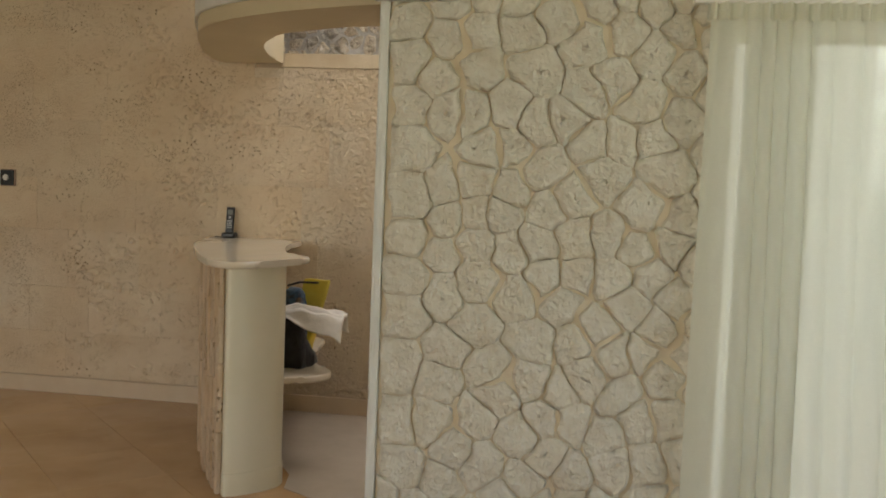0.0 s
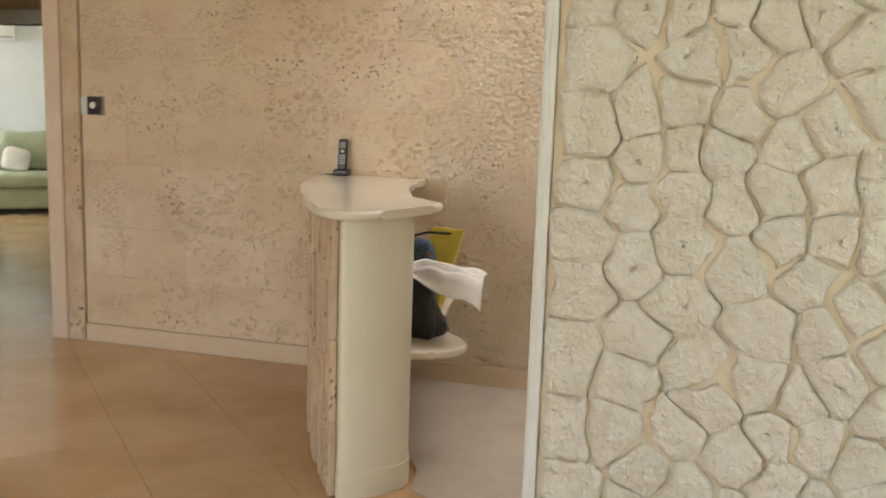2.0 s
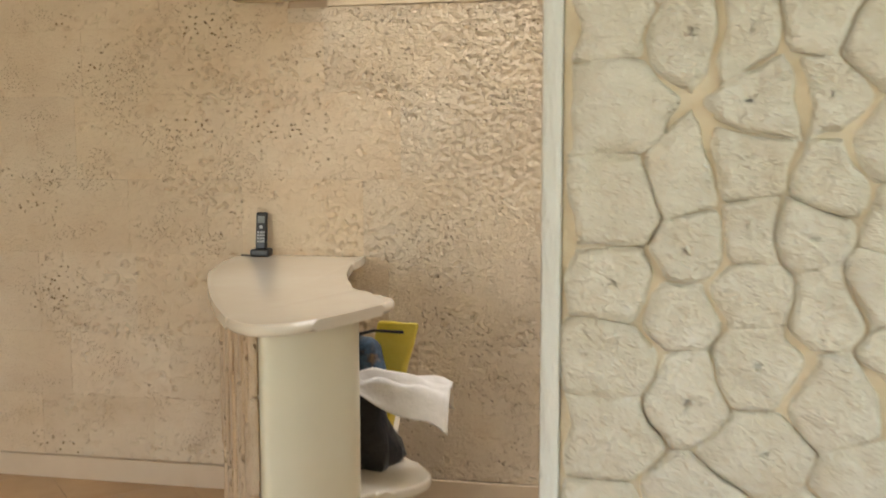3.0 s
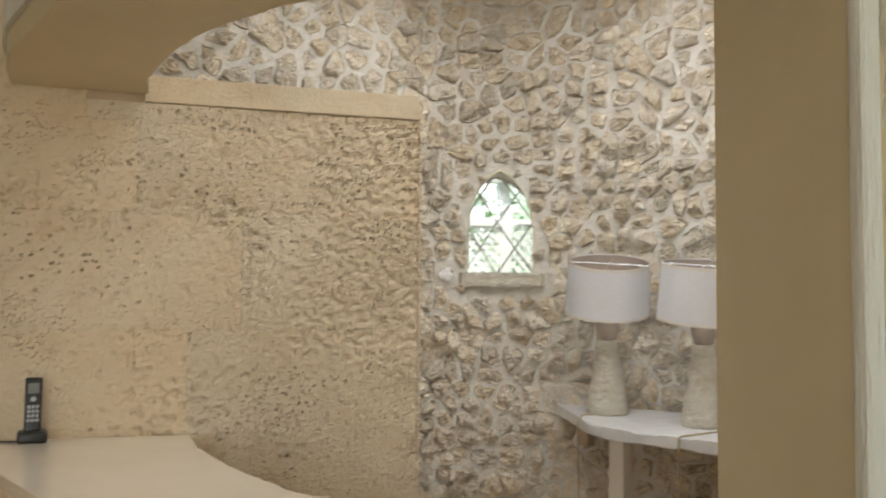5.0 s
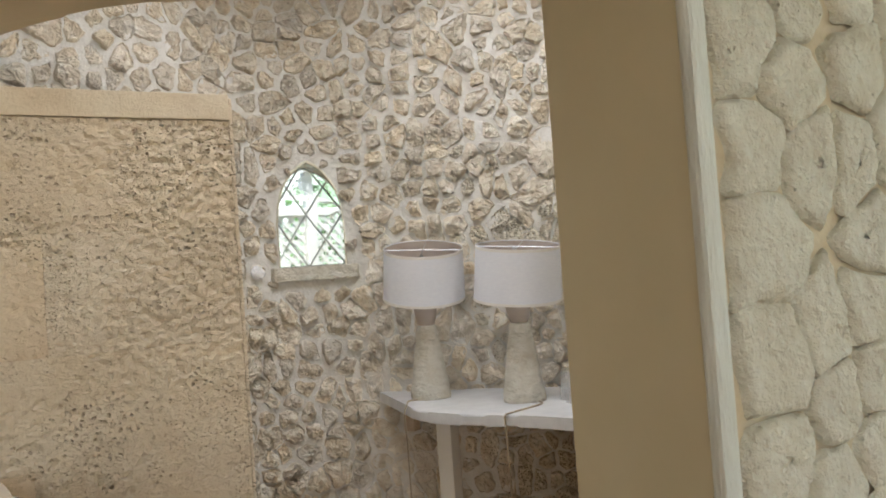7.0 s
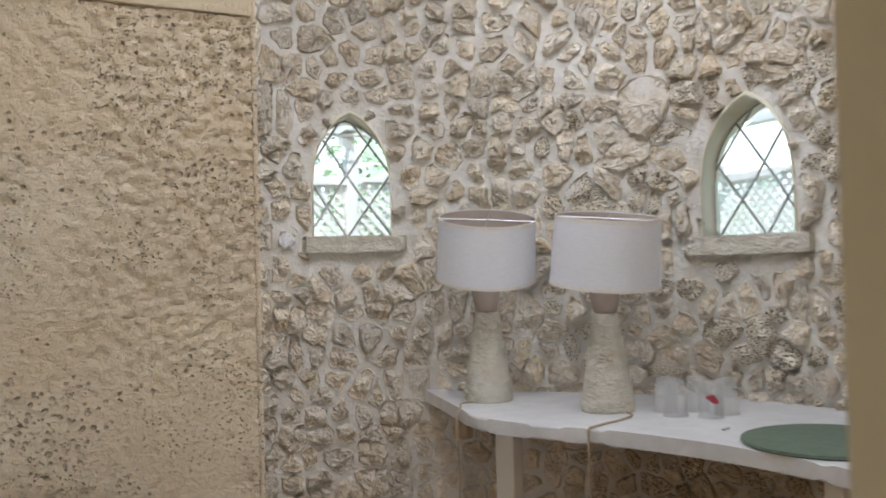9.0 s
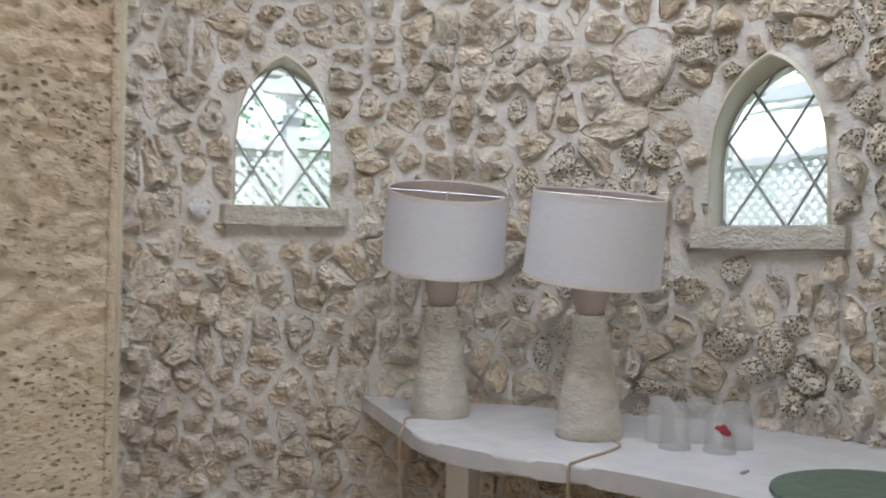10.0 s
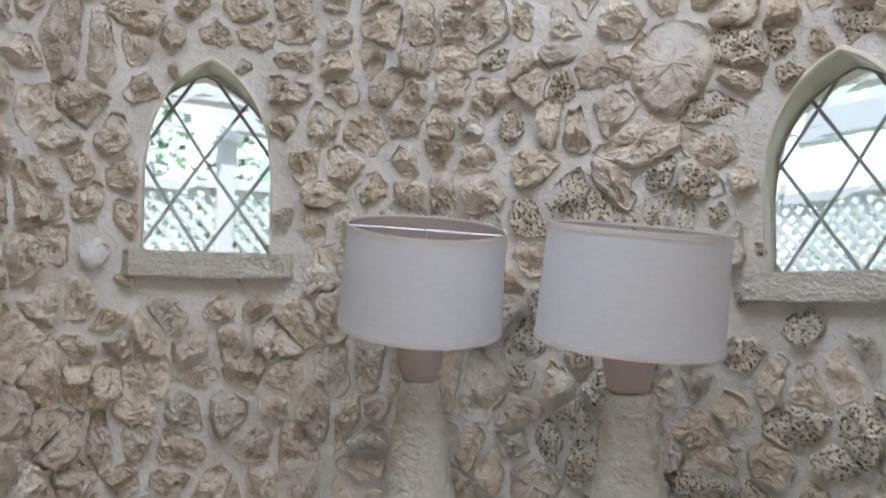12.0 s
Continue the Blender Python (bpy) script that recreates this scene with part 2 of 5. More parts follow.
def tumbler_mat():
    m = bpy.data.materials.new("frosted_tumbler")
    m.use_nodes = True
    nt = m.node_tree
    b = nt.nodes["Principled BSDF"]
    b.inputs["Base Color"].default_value = (0.9, 0.89, 0.88, 1)
    b.inputs["Roughness"].default_value = 0.12
    tp, mx = nt.nodes.new("ShaderNodeBsdfTransparent"), nt.nodes.new("ShaderNodeMixShader")
    tp.inputs["Color"].default_value = (0.985, 0.985, 0.98, 1)
    n, r = nt.nodes.new("ShaderNodeTexNoise"), nt.nodes.new("ShaderNodeMapRange")
    n.inputs["Scale"].default_value = 60
    r.inputs["To Min"].default_value, r.inputs["To Max"].default_value = 0.08, 0.3
    nt.links.new(n.outputs["Fac"], r.inputs["Value"])
    nt.links.new(r.outputs[0], mx.inputs[0])
    nt.links.new(tp.outputs[0], mx.inputs[1])
    nt.links.new(b.outputs[0], mx.inputs[2])
    nt.links.new(mx.outputs[0], nt.nodes["Material Output"].inputs["Surface"])
    return m


M_TUMBLER = tumbler_mat()


def curtain_mat():
    m = bpy.data.materials.new("sheer_voile")
    m.use_nodes = True
    nt = m.node_tree
    b = nt.nodes["Principled BSDF"]
    b.inputs["Base Color"].default_value = (0.88, 0.85, 0.73, 1)
    b.inputs["Roughness"].default_value = 0.9
    tr, mx, out = nt.nodes.new("ShaderNodeBsdfTranslucent"), nt.nodes.new("ShaderNodeMixShader"), nt.nodes["Material Output"]
    tr.inputs["Color"].default_value = (0.93, 0.94, 0.84, 1)
    tp, mx2 = nt.nodes.new("ShaderNodeBsdfTransparent"), nt.nodes.new("ShaderNodeMixShader")
    wv = nt.nodes.new("ShaderNodeTexNoise")
    wv.inputs["Scale"].default_value = 300
    mr = nt.nodes.new("ShaderNodeMapRange")
    mr.inputs["To Min"].default_value, mr.inputs["To Max"].default_value = 0.1, 0.26
    nt.links.new(wv.outputs["Fac"], mr.inputs["Value"])
    mx.inputs[0].default_value = 0.55
    nt.links.new(b.outputs[0], mx.inputs[1])
    nt.links.new(tr.outputs[0], mx.inputs[2])
    nt.links.new(mr.outputs[0], mx2.inputs[0])
    nt.links.new(mx.outputs[0], mx2.inputs[1])
    nt.links.new(tp.outputs[0], mx2.inputs[2])
    nt.links.new(mx2.outputs[0], out.inputs["Surface"])
    return m


M_VOILE = curtain_mat()

# ---- building helpers ----


def part(name, bm, material, parent=None, label="", smooth=False, m=None):
    me = bpy.data.meshes.new(name)
    bmesh.ops.recalc_face_normals(bm, faces=bm.faces)
    bm.to_mesh(me)
    bm.free()
    if smooth:
        me.shade_smooth()
        if smooth != "full":
            me.set_sharp_from_angle(angle=radians(12 if smooth == "flat_top" else 40))
    me.materials.append(material)
    ob = new(name, me)
    if parent:
        ob.parent = parent
    if m:
        ob.matrix_basis = m
    if label:
        ob["label"] = label
    return ob


def group(name, x, y, z, label, category, grp="", rz=0.0, kind=""):
    ob = new(name)
    ob.empty_display_size = 0.1
    ob.matrix_basis = pose(x, y, z, 0, 0, rz)
    return tagged(ob, label, category, grp, kind)


def box(lo, hi, bevel=0.0, bm=None, segs=2):
    bm = bm or bmesh.new()
    r = bmesh.ops.create_cube(bm, size=1.0)
    vs = r["verts"]
    for v in vs:
        v.co = Vector([lo[i] + (v.co[i] + 0.5) * (hi[i] - lo[i]) for i in range(3)])
    if bevel:
        es = list({e for v in vs for e in v.link_edges})
        bmesh.ops.bevel(bm, geom=es, offset=bevel, segments=segs, affect="EDGES", profile=0.6)
    return bm


def smooth_line(pts, n=8, closed=False):
    """Catmull-Rom curve through 2D points."""
    out, k = [], len(pts)
    last = k if closed else k - 1
    for i in range(last):
        if closed:
            p0, p1, p2, p3 = (pts[(i + j - 1) % k] for j in range(4))
        else:
            p0, p1, p2, p3 = (pts[min(max(i + j - 1, 0), k - 1)] for j in range(4))
        for s in range(n):
            t = s / n
            out.append(tuple(0.5 * (2 * p1[c] + (p2[c] - p0[c]) * t + (2 * p0[c] - 5 * p1[c] + 4 * p2[c] - p3[c]) * t * t
                                    + (3 * p1[c] - p0[c] - 3 * p2[c] + p3[c]) * t ** 3) for c in (0, 1)))
    if not closed:
        out.append(tuple(pts[-1]))
    return out


def prism(pts, z0, z1, bevel=0.0, segs=3):
    bm = bmesh.new()
    f = bm.faces.new([bm.verts.new((x, y, z0)) for x, y in pts])
    r = bmesh.ops.extrude_face_region(bm, geom=[f])
    for v in r["geom"]:
        if isinstance(v, bmesh.types.BMVert):
            v.co.z = z1
    if bevel:
        es = [e for e in bm.edges if abs(e.verts[0].co.z - e.verts[1].co.z) < 1e-6]
        bmesh.ops.bevel(bm, geom=es, offset=bevel, segments=segs, affect="EDGES", profile=0.5)
    return bm


def lathe(profile, n=28, bm=None, wob=0.0, closed=False):
    bm = bm or bmesh.new()
    rings = []
    for k, (r, z) in enumerate(profile):
        rings.append([bm.verts.new((r * math.cos(6.28319 * i / n) * (1 + wob * noise.noise((math.cos(6.28319 * i / n) * 2, math.sin(6.28319 * i / n) * 2, z * 9))),
                                    r * math.sin(6.28319 * i / n) * (1 + wob * noise.noise((math.cos(6.28319 * i / n) * 2, math.sin(6.28319 * i / n) * 2, z * 9))), z)) for i in range(n)])
    for a, b in zip(rings, rings[1:] + ([rings[0]] if closed else [])):
        for i in range(n):
            bm.faces.new((a[i], a[(i + 1) % n], b[(i + 1) % n], b[i]))
    if not closed:
        bm.faces.new(rings[0])
        bm.faces.new(rings[-1])
    return bm


def tube(pts, r, n=6, bm=None):
    bm = bm or bmesh.new()
    pts = [Vector(p) for p in pts]
    rings = []
    for i, p in enumerate(pts):
        d = (pts[min(i + 1, len(pts) - 1)] - pts[max(i - 1, 0)]).normalized()
        a = d.orthogonal().normalized()
        if rings:
            a = (prev - d * prev.dot(d)).normalized()
        prev = a
        b = d.cross(a)
        rings.append([bm.verts.new(p + r * (a * math.cos(6.28319 * k / n) + b * math.sin(6.28319 * k / n))) for k in range(n)])
    for a, b in zip(rings, rings[1:]):
        for k in range(n):
            bm.faces.new((a[k], a[(k + 1) % n], b[(k + 1) % n], b[k]))
    bm.faces.new(rings[0])
    bm.faces.new(rings[-1])
    return bm


def blob(size, bumps, freq, seed, squash=1.0, subdiv=3):
    """A soft crumpled lump that stands on z = 0."""
    bm = bmesh.new()
    bmesh.ops.create_icosphere(bm, subdivisions=subdiv, radius=1.0)
    for v in bm.verts:
        d = v.co.normalized()
        k = 1 + bumps * noise.noise(d * freq + Vector((seed, 0, 0))) + 0.5 * bumps * noise.noise(d * freq * 2.3 + Vector((0, seed, 0)))
        c = Vector((math.copysign(abs(d.x) ** squash, d.x), math.copysign(abs(d.y) ** squash, d.y), math.copysign(abs(d.z) ** squash, d.z))) * k
        v.co = Vector((c.x * size[0] / 2, c.y * size[1] / 2, max(0.0, (c.z * 0.5 + 0.48) * size[2])))
    return bm


def structure(ob, label):
    return tagged(ob, label, kind="structure")


# ---- plan ----
SLAB_Y, SLAB_END, SLAB_TOP = 5.72, -0.43, 2.252
PART_X, PART_Y0, PART_Y1 = -0.275, 3.78, 4.135
CEIL, TURRET_CEIL = 2.78, 3.4
COUNTER_Z, TABLE_Z, CANOPY_Z = 1.095, 0.975, 2.2

# floor sheet, ceilings and plain enclosing walls
structure(part("floor", box((-15, -3.2, -0.2), (3.4, 16, -0.012)), M_FLOORJ), "tan joint bed under polished beige floor tiles")
cb = box((-7.8, -3.2, CEIL), (3.2, 4.13, CEIL + 0.1))
box((-7.8, 4.13, CEIL), (-1.62, 7.7, CEIL + 0.1), bm=cb)
structure(part("ceiling", cb, M_CEIL), "plain off-white plaster ceiling")
tc = box((-2.7, 4.13, TURRET_CEIL), (-0.85, 8.0, TURRET_CEIL + 0.14))
box((1.15, 4.13, TURRET_CEIL), (2.6, 8.0, TURRET_CEIL + 0.14), bm=tc)
box((-0.85, 4.13, TURRET_CEIL), (1.15, 4.85, TURRET_CEIL + 0.14), bm=tc)
box((-0.85, 6.35, TURRET_CEIL), (1.15, 8.0, TURRET_CEIL + 0.14), bm=tc)
# lid over the well, added to keep the sun out
box((-1.05, 4.65, TURRET_CEIL + 0.14), (1.35, 6.55, TURRET_CEIL + 0.2), bm=tc)
structure(part("ceiling_turret", tc, M_CEIL), "high off-white turret ceiling with an added lidded light well")
fb = box((-1.62, 4.13, CEIL), (3.2, 4.23, TURRET_CEIL))
structure(part("wall_upper", fb, M_WHITE), "plain white plaster band above the bar opening")
structure(part("wall_upper_side", box((-1.72, 4.23, CEIL), (-1.62, 7.0, TURRET_CEIL)), M_WHITE), "plain white plaster upper wall")
structure(part("wall_west", box((-7.8, -3.2, 0), (-7.6, 7.9, CEIL)), M_PALEWALL), "plain pale plaster wall")
sb = box((-7.8, -3.2, 0), (-5.6, -3.0, CEIL))
box((-1.0, -3.2, 0), (3.2, -3.0, CEIL), bm=sb)
box((-5.6, -3.2, 2.55), (-1.0, -3.0, CEIL), bm=sb)
box((-5.6, -3.2, 0), (-1.0, -3.0, 0.4), bm=sb)
structure(part("wall_south", sb, M_PALEWALL), "pale plaster wall with a wide glazed opening")
# unseen opening cut to go with the side fill lamp
eb = box((3.0, -3.2, 0), (3.2, -0.4, CEIL))
box((3.0, 2.2, 0), (3.2, 3.85, CEIL), bm=eb)
box((3.0, -0.4, 0), (3.2, 2.2, 0.6), bm=eb)
box((3.0, -0.4, 2.55), (3.2, 2.2, CEIL), bm=eb)
structure(part("wall_east", eb, M_PALEWALL), "plain pale plaster wall with an added unseen opening")
wb = box((0.98, 3.86, 2.14), (3.2, 4.02, CEIL))
box((2.95, 3.86, 0), (3.2, 4.02, 2.14), bm=wb)
structure(part("wall_window", wb, M_WHITE), "white wall round the glazed garden door behind the curtain")

# ---- partition with limewashed stone facing ----
structure(part("wall_partition", box((PART_X, PART_Y0, 0), (1.0, PART_Y1, CEIL), 0.004), M_TAN), "thick beige painted partition wall with a smooth end face")
structure(part("trim_partition", box((PART_X - 0.004, PART_Y0 - 0.026, 0), (PART_X + 0.036, PART_Y0 + 0.004, CEIL), 0.01), M_TRIM), "pale painted vertical edge moulding of the stone partition")
structure(part("trim_partition_head", box((PART_X - 0.03, PART_Y0 - 0.07, 2.178), (0.03, PART_Y0 + 0.004, 2.3), 0.012), M_TRIM), "pale rounded moulding at the head of the partition")


def clip_poly(poly, p, q):
    """The part of poly nearer to p than to q."""
    mx, my = (p[0] + q[0]) / 2, (p[1] + q[1]) / 2
    nx, ny = q[0] - p[0], q[1] - p[1]
    out = []
    for i in range(len(poly)):
        a, b = poly[i], poly[(i + 1) % len(poly)]
        da, db = (a[0] - mx) * nx + (a[1] - my) * ny, (b[0] - mx) * nx + (b[1] - my) * ny
        if da <= 0:
            out.append(a)
        if da * db < 0:
            t = da / (da - db)
            out.append((a[0] + (b[0] - a[0]) * t, a[1] + (b[1] - a[1]) * t))
    return out


def cells(seeds, lo, hi, reach):
    """Voronoi cells of the seeds inside a rectangle."""
    grid = {}
    for i, s in enumerate(seeds):
        grid.setdefault((int(s[0] // reach), int(s[1] // reach)), []).append(i)
    for i, s in enumerate(seeds):
        poly = [(max(lo[0], s[0] - reach), max(lo[1], s[1] - reach)), (min(hi[0], s[0] + reach), max(lo[1], s[1] - reach)),
                (min(hi[0], s[0] + reach), min(hi[1], s[1] + reach)), (max(lo[0], s[0] - reach), min(hi[1], s[1] + reach))]
        gx, gy = int(s[0] // reach), int(s[1] // reach)
        for ax in (-2, -1, 0, 1, 2):
            for ay in (-2, -1, 0, 1, 2):
                for j in grid.get((gx + ax, gy + ay), ()):
                    if j != i and len(poly) > 2:
                        poly = clip_poly(poly, s, seeds[j])
        if len(poly) > 2:
            yield s, poly


def inset(poly, gap):
    """Moves each side of a convex polygon inwards by gap."""
    k = len(poly)
    area = sum(poly[i][0] * poly[(i + 1) % k][1] - poly[(i + 1) % k][0] * poly[i][1] for i in range(k))
    if area < 0:
        poly = poly[::-1]
    out = list(poly)
    for i in range(k):
        a, b = poly[i], poly[(i + 1) % k]
        d = math.hypot(b[0] - a[0], b[1] - a[1])
        if d < 1e-6:
            continue
        nx, ny = (b[1] - a[1]) / d, -(b[0] - a[0]) / d
        c = (a[0] - nx * gap, a[1] - ny * gap)
        out = clip_poly(out, (c[0] - nx, c[1] - ny), (c[0] + nx, c[1] + ny))
        if len(out) < 3:
            return []
    return out


def chaikin(poly, f=0.25):
    out = []
    for i in range(len(poly)):
        a, b = poly[i], poly[(i + 1) % len(poly)]
        out += [(a[0] + (b[0] - a[0]) * f, a[1] + (b[1] - a[1]) * f), (a[0] + (b[0] - a[0]) * (1 - f), a[1] + (b[1] - a[1]) * (1 - f))]
    return out


def stone_mesh(poly, rings, place, rng, rough, hummock=0.0, facets=()):
    """A stone on a wall: rings are (scale, height); place maps (u, z, height) to the world."""
    cx, cz = sum(p[0] for p in poly) / len(poly), sum(p[1] for p in poly) / len(poly)
    verts, faces, n = [], [], len(poly)
    tilt = (rng.uniform(-1, 1) * rough * 6, rng.uniform(-1, 1) * rough * 6)
    for k, (s, h) in enumerate(rings):
        for p in poly:
            j = rough * (0.4 if k == 0 else 1.0)
            du, dz = (p[0] - cx) * s, (p[1] - cz) * s
            hm = hummock * (noise.noise(((cx + du) * 26, (cz + dz) * 26, 3.0)) + 0.55 * noise.noise(((cx + du) * 62, (cz + dz) * 80, 8.0))) if k > 1 else 0.0
            hh = h + hm
            for gx, gz, c in facets:
                hh = min(hh, c * rings[-1][1] + gx * du + gz * dz + hm) if k > 1 else hh
            hh = max(hh, 0.002) if k > 1 else hh
            hh += (rng.uniform(-1, 1) * j + du * tilt[0] + dz * tilt[1] if k else 0)
            verts.append(place(cx + du + rng.uniform(-1, 1) * j * 0.7, cz + dz + rng.uniform(-1, 1) * j * 0.7, hh))
    verts.append(place(cx, cz, rings[-1][1] + rng.uniform(-1, 1) * rough))
    for k in range(len(rings) - 1):
        for i in range(n):
            a, b = k * n + i, k * n + (i + 1) % n
            faces.append((a, b, b + n, a + n))
    o, c = (len(rings) - 1) * n, len(verts) - 1
    for i in range(n):
        faces.append((o + i, o + (i + 1) % n, c))
    return verts, faces


def stone_object(name, verts, faces, material, parent, smooth):
    me = bpy.data.meshes.new(name)
    me.from_pydata(verts, [], faces)
    if smooth:
        me.shade_smooth()
    me.materials.append(material)
    ob = new(name, me)
    if parent:
        ob.parent = parent
    return ob


# ---- slab wall of coral stone ----
sw = box((-3.34, SLAB_Y + 0.022, 0), (-1.5, SLAB_Y + 0.2, CEIL))
box((-1.5, SLAB_Y + 0.022, 0), (SLAB_END + 0.004, SLAB_Y + 0.2, SLAB_TOP - 0.002), bm=sw)
box((-7.6, SLAB_Y + 0.022, 0), (-5.1, SLAB_Y + 0.2, CEIL), bm=sw)
box((-5.1, SLAB_Y + 0.022, 2.15), (-3.34, SLAB_Y + 0.2, CEIL), bm=sw)
slab_wall = structure(part("wall_slab", sw, M_GROUT), "wall faced with big beige coral stone slabs")
structure(part("trim_slab_end", box((SLAB_END - 0.0018, SLAB_Y + 0.0005, 0), (SLAB_END + 0.012, SLAB_Y + 0.205, SLAB_TOP), 0.005), M_SLABR), "limewashed end of the coral slab wall")
structure(part("baseboard", box((-3.33, SLAB_Y - 0.018, 0), (SLAB_END - 0.002, SLAB_Y - 0.001, 0.11), 0.004), mat("base_stone", (0.7, 0.55, 0.38), (0.76, 0.62, 0.45), 4, 0.5, 0.2)), "beige stone baseboard along the coral slab wall")
structure(part("trim_slab_cap", box((-1.36, SLAB_Y - 0.003, SLAB_TOP - 0.075), (SLAB_END - 0.0005, SLAB_Y + 0.2, SLAB_TOP + 0.012), 0.003), mat("cap_stone", (0.7, 0.57, 0.4), (0.8, 0.69, 0.52), 5, 0.8, 0.34, 0.01)), "smooth pale capping along the top of the slab wall")

# thin sheet, paler than the tiles, on the floor behind the bar
M_PALEFLOOR = mat("pale_bar_floor", (0.42, 0.35, 0.27), (0.55, 0.48, 0.4), 2.5, 0.35, 0.1, 0.002, stain=((0.52, 0.44, 0.35), 3, 0.5))
structure(part("floor_bar", prism([(-1.28, 5.7), (-1.18, 5.2), (-1.0, 4.75), (-0.84, 4.5), (-0.8, 4.3), (-0.6, 4.18), (-0.28, 4.14), (-0.1, 4.6), (-0.1, 5.7), (-0.42, 5.7)], 0.001, 0.005), M_PALEFLOOR), "thin pale sheet over the floor behind the bar counter")

# doorway trim in the slab wall
tb = box((-3.45, SLAB_Y - 0.022, 0), (-3.335, SLAB_Y + 0.21, 2.27), 0.006)
structure(part("trim_doorway", tb, M_CLAD), "stone moulding round the doorway")
structure(part("trim_doorway_inner", box((-3.56, SLAB_Y - 0.036, 0), (-3.452, SLAB_Y + 0.22, 2.15), 0.006), mat("pinkish_stone", (0.72, 0.56, 0.43), (0.78, 0.63, 0.5), 4, 0.6, 0.2)), "inner pinkish stone jamb of the doorway")
structure(part("trim_doorway_head", box((-5.1, SLAB_Y - 0.03, 2.152), (-3.452, SLAB_Y + 0.215, 2.27), 0.006), M_CLAD), "stone lintel moulding of the doorway")

# ---- passage and sitting room beyond ----
pw = box((-7.6, 7.9, 0), (-6.62, 8.08, CEIL))
box((-4.75, 7.9, 0), (-2.6, 8.08, CEIL), bm=pw)
box((-6.62, 7.9, 2.1), (-4.75, 8.08, CEIL), bm=pw)
structure(part("wall_passage", pw, M_CLAD), "ochre stone wall of the passage with a doorway")
structure(part("trim_passage_door", box((-6.62, 7.86, 0), (-6.5, 8.12, 2.1), 0.01), M_TRIM), "pale doorway jamb in the passage")
structure(part("trim_passage_head", box((-6.74, 7.87, 2.1), (-4.7, 8.1, 2.22), 0.01), M_TRIM), "pale doorway head in the passage")
structure(part("trim_passage_side", box((-6.74, 7.868, 0), (-6.622, 7.898, 2.098), 0.008), M_CLAD), "ochre stone moulding beside the passage doorway")
DIR = Vector((-0.668, 0.745, 0)).normalized()
SIDE = Vector((DIR.y, -DIR.x, 0))
SOFA = Vector((0.373, 1.0, 0)) + DIR * 12.7 - SIDE * 0.04
TURN = math.degrees(math.atan2(SIDE.y, SIDE.x))


def room_wall(name, a, b, label):
    d = (b - a).normalized()
    ob = part(name, box((0, 0, 0), ((b - a).length, 0.15, CEIL + 0.2)), M_PALEWALL)
    ob.matrix_basis = pose(a.x, a.y, 0, 0, 0, math.degrees(math.atan2(d.y, d.x)))
    return structure(ob, label)


BACK = SOFA + DIR * 1.05
room_wall("wall_sitting_back", BACK - SIDE * 3.4, BACK + SIDE * 3.2, "pale mint plaster wall behind the sofa")
room_wall("wall_sitting_right", BACK + SIDE * 3.2 + DIR * 0.15, Vector((-2.6, 8.2, 0)), "plain pale plaster wall")
room_wall("wall_sitting_left", Vector((-13.4, 7.0, 0)), BACK - SIDE * 3.4 + DIR * 0.15, "plain pale plaster wall")
structure(part("wall_sitting_front", box((-13.4, 6.9, 0), (-7.6, 7.05, CEIL + 0.2)), M_PALEWALL), "plain pale plaster wall")
structure(part("ceiling_sitting_room", box((-14, 7.0, CEIL + 0.005), (-1.7, 16, CEIL + 0.1)), M_CEIL), "plain white ceiling of the sitting room")


def sofa_piece(lo, hi, b, name, parent, mt=M_SOFA, bulge=0.02):
    bm = box(lo, hi, b, segs=4)
    bmesh.ops.subdivide_edges(bm, edges=[e for e in bm.edges if e.calc_length() > 0.12], cuts=3, use_grid_fill=True)
    c = [(lo[i] + hi[i]) / 2 for i in range(3)]
    for v in bm.verts:
        v.co += (v.co - Vector(c)).normalized() * bulge * noise.noise(v.co * 5)
    return part(name, bm, mt, parent, smooth="full")


sofa = group("sofa", SOFA.x, SOFA.y, 0, "sage green leather two-seat sofa with puffy cushions", "sofa", rz=TURN)
sofa_piece((-1.15, 0.06, 0.06), (1.0, 0.95, 0.34), 0.05, "base", sofa)
sofa_piece((-1.1, 0.12, 0.0), (0.95, 0.9, 0.07), 0.01, "plinth", sofa, M_BLACK, 0.0)
for x0 in (-0.94, -0.06):
    sofa_piece((x0, 0.0, 0.33), (x0 + 0.86, 0.7, 0.52), 0.08, "seat_cushion", sofa)
    sofa_piece((x0, 0.55, 0.5), (x0 + 0.86, 0.92, 1.02), 0.12, "back_cushion", sofa, bulge=0.05)
for x0 in (-1.2, 0.8):
    sofa_piece((x0, 0.0, 0.05), (x0 + 0.26, 0.95, 0.66), 0.1, "armrest", sofa)


def cushion(name, x, y, z, w, mt, label, tiltx, rz):
    bm = blob((w, 0.16, w), 0.04, 2.0, x, 0.55)
    ob = part(name, bm, mt, smooth="full")
    ob.matrix_basis = pose(SOFA.x, SOFA.y, 0, 0, 0, TURN) @ pose(x, y, z, tiltx, rz, 0)
    return tagged(ob, label, "cushion")


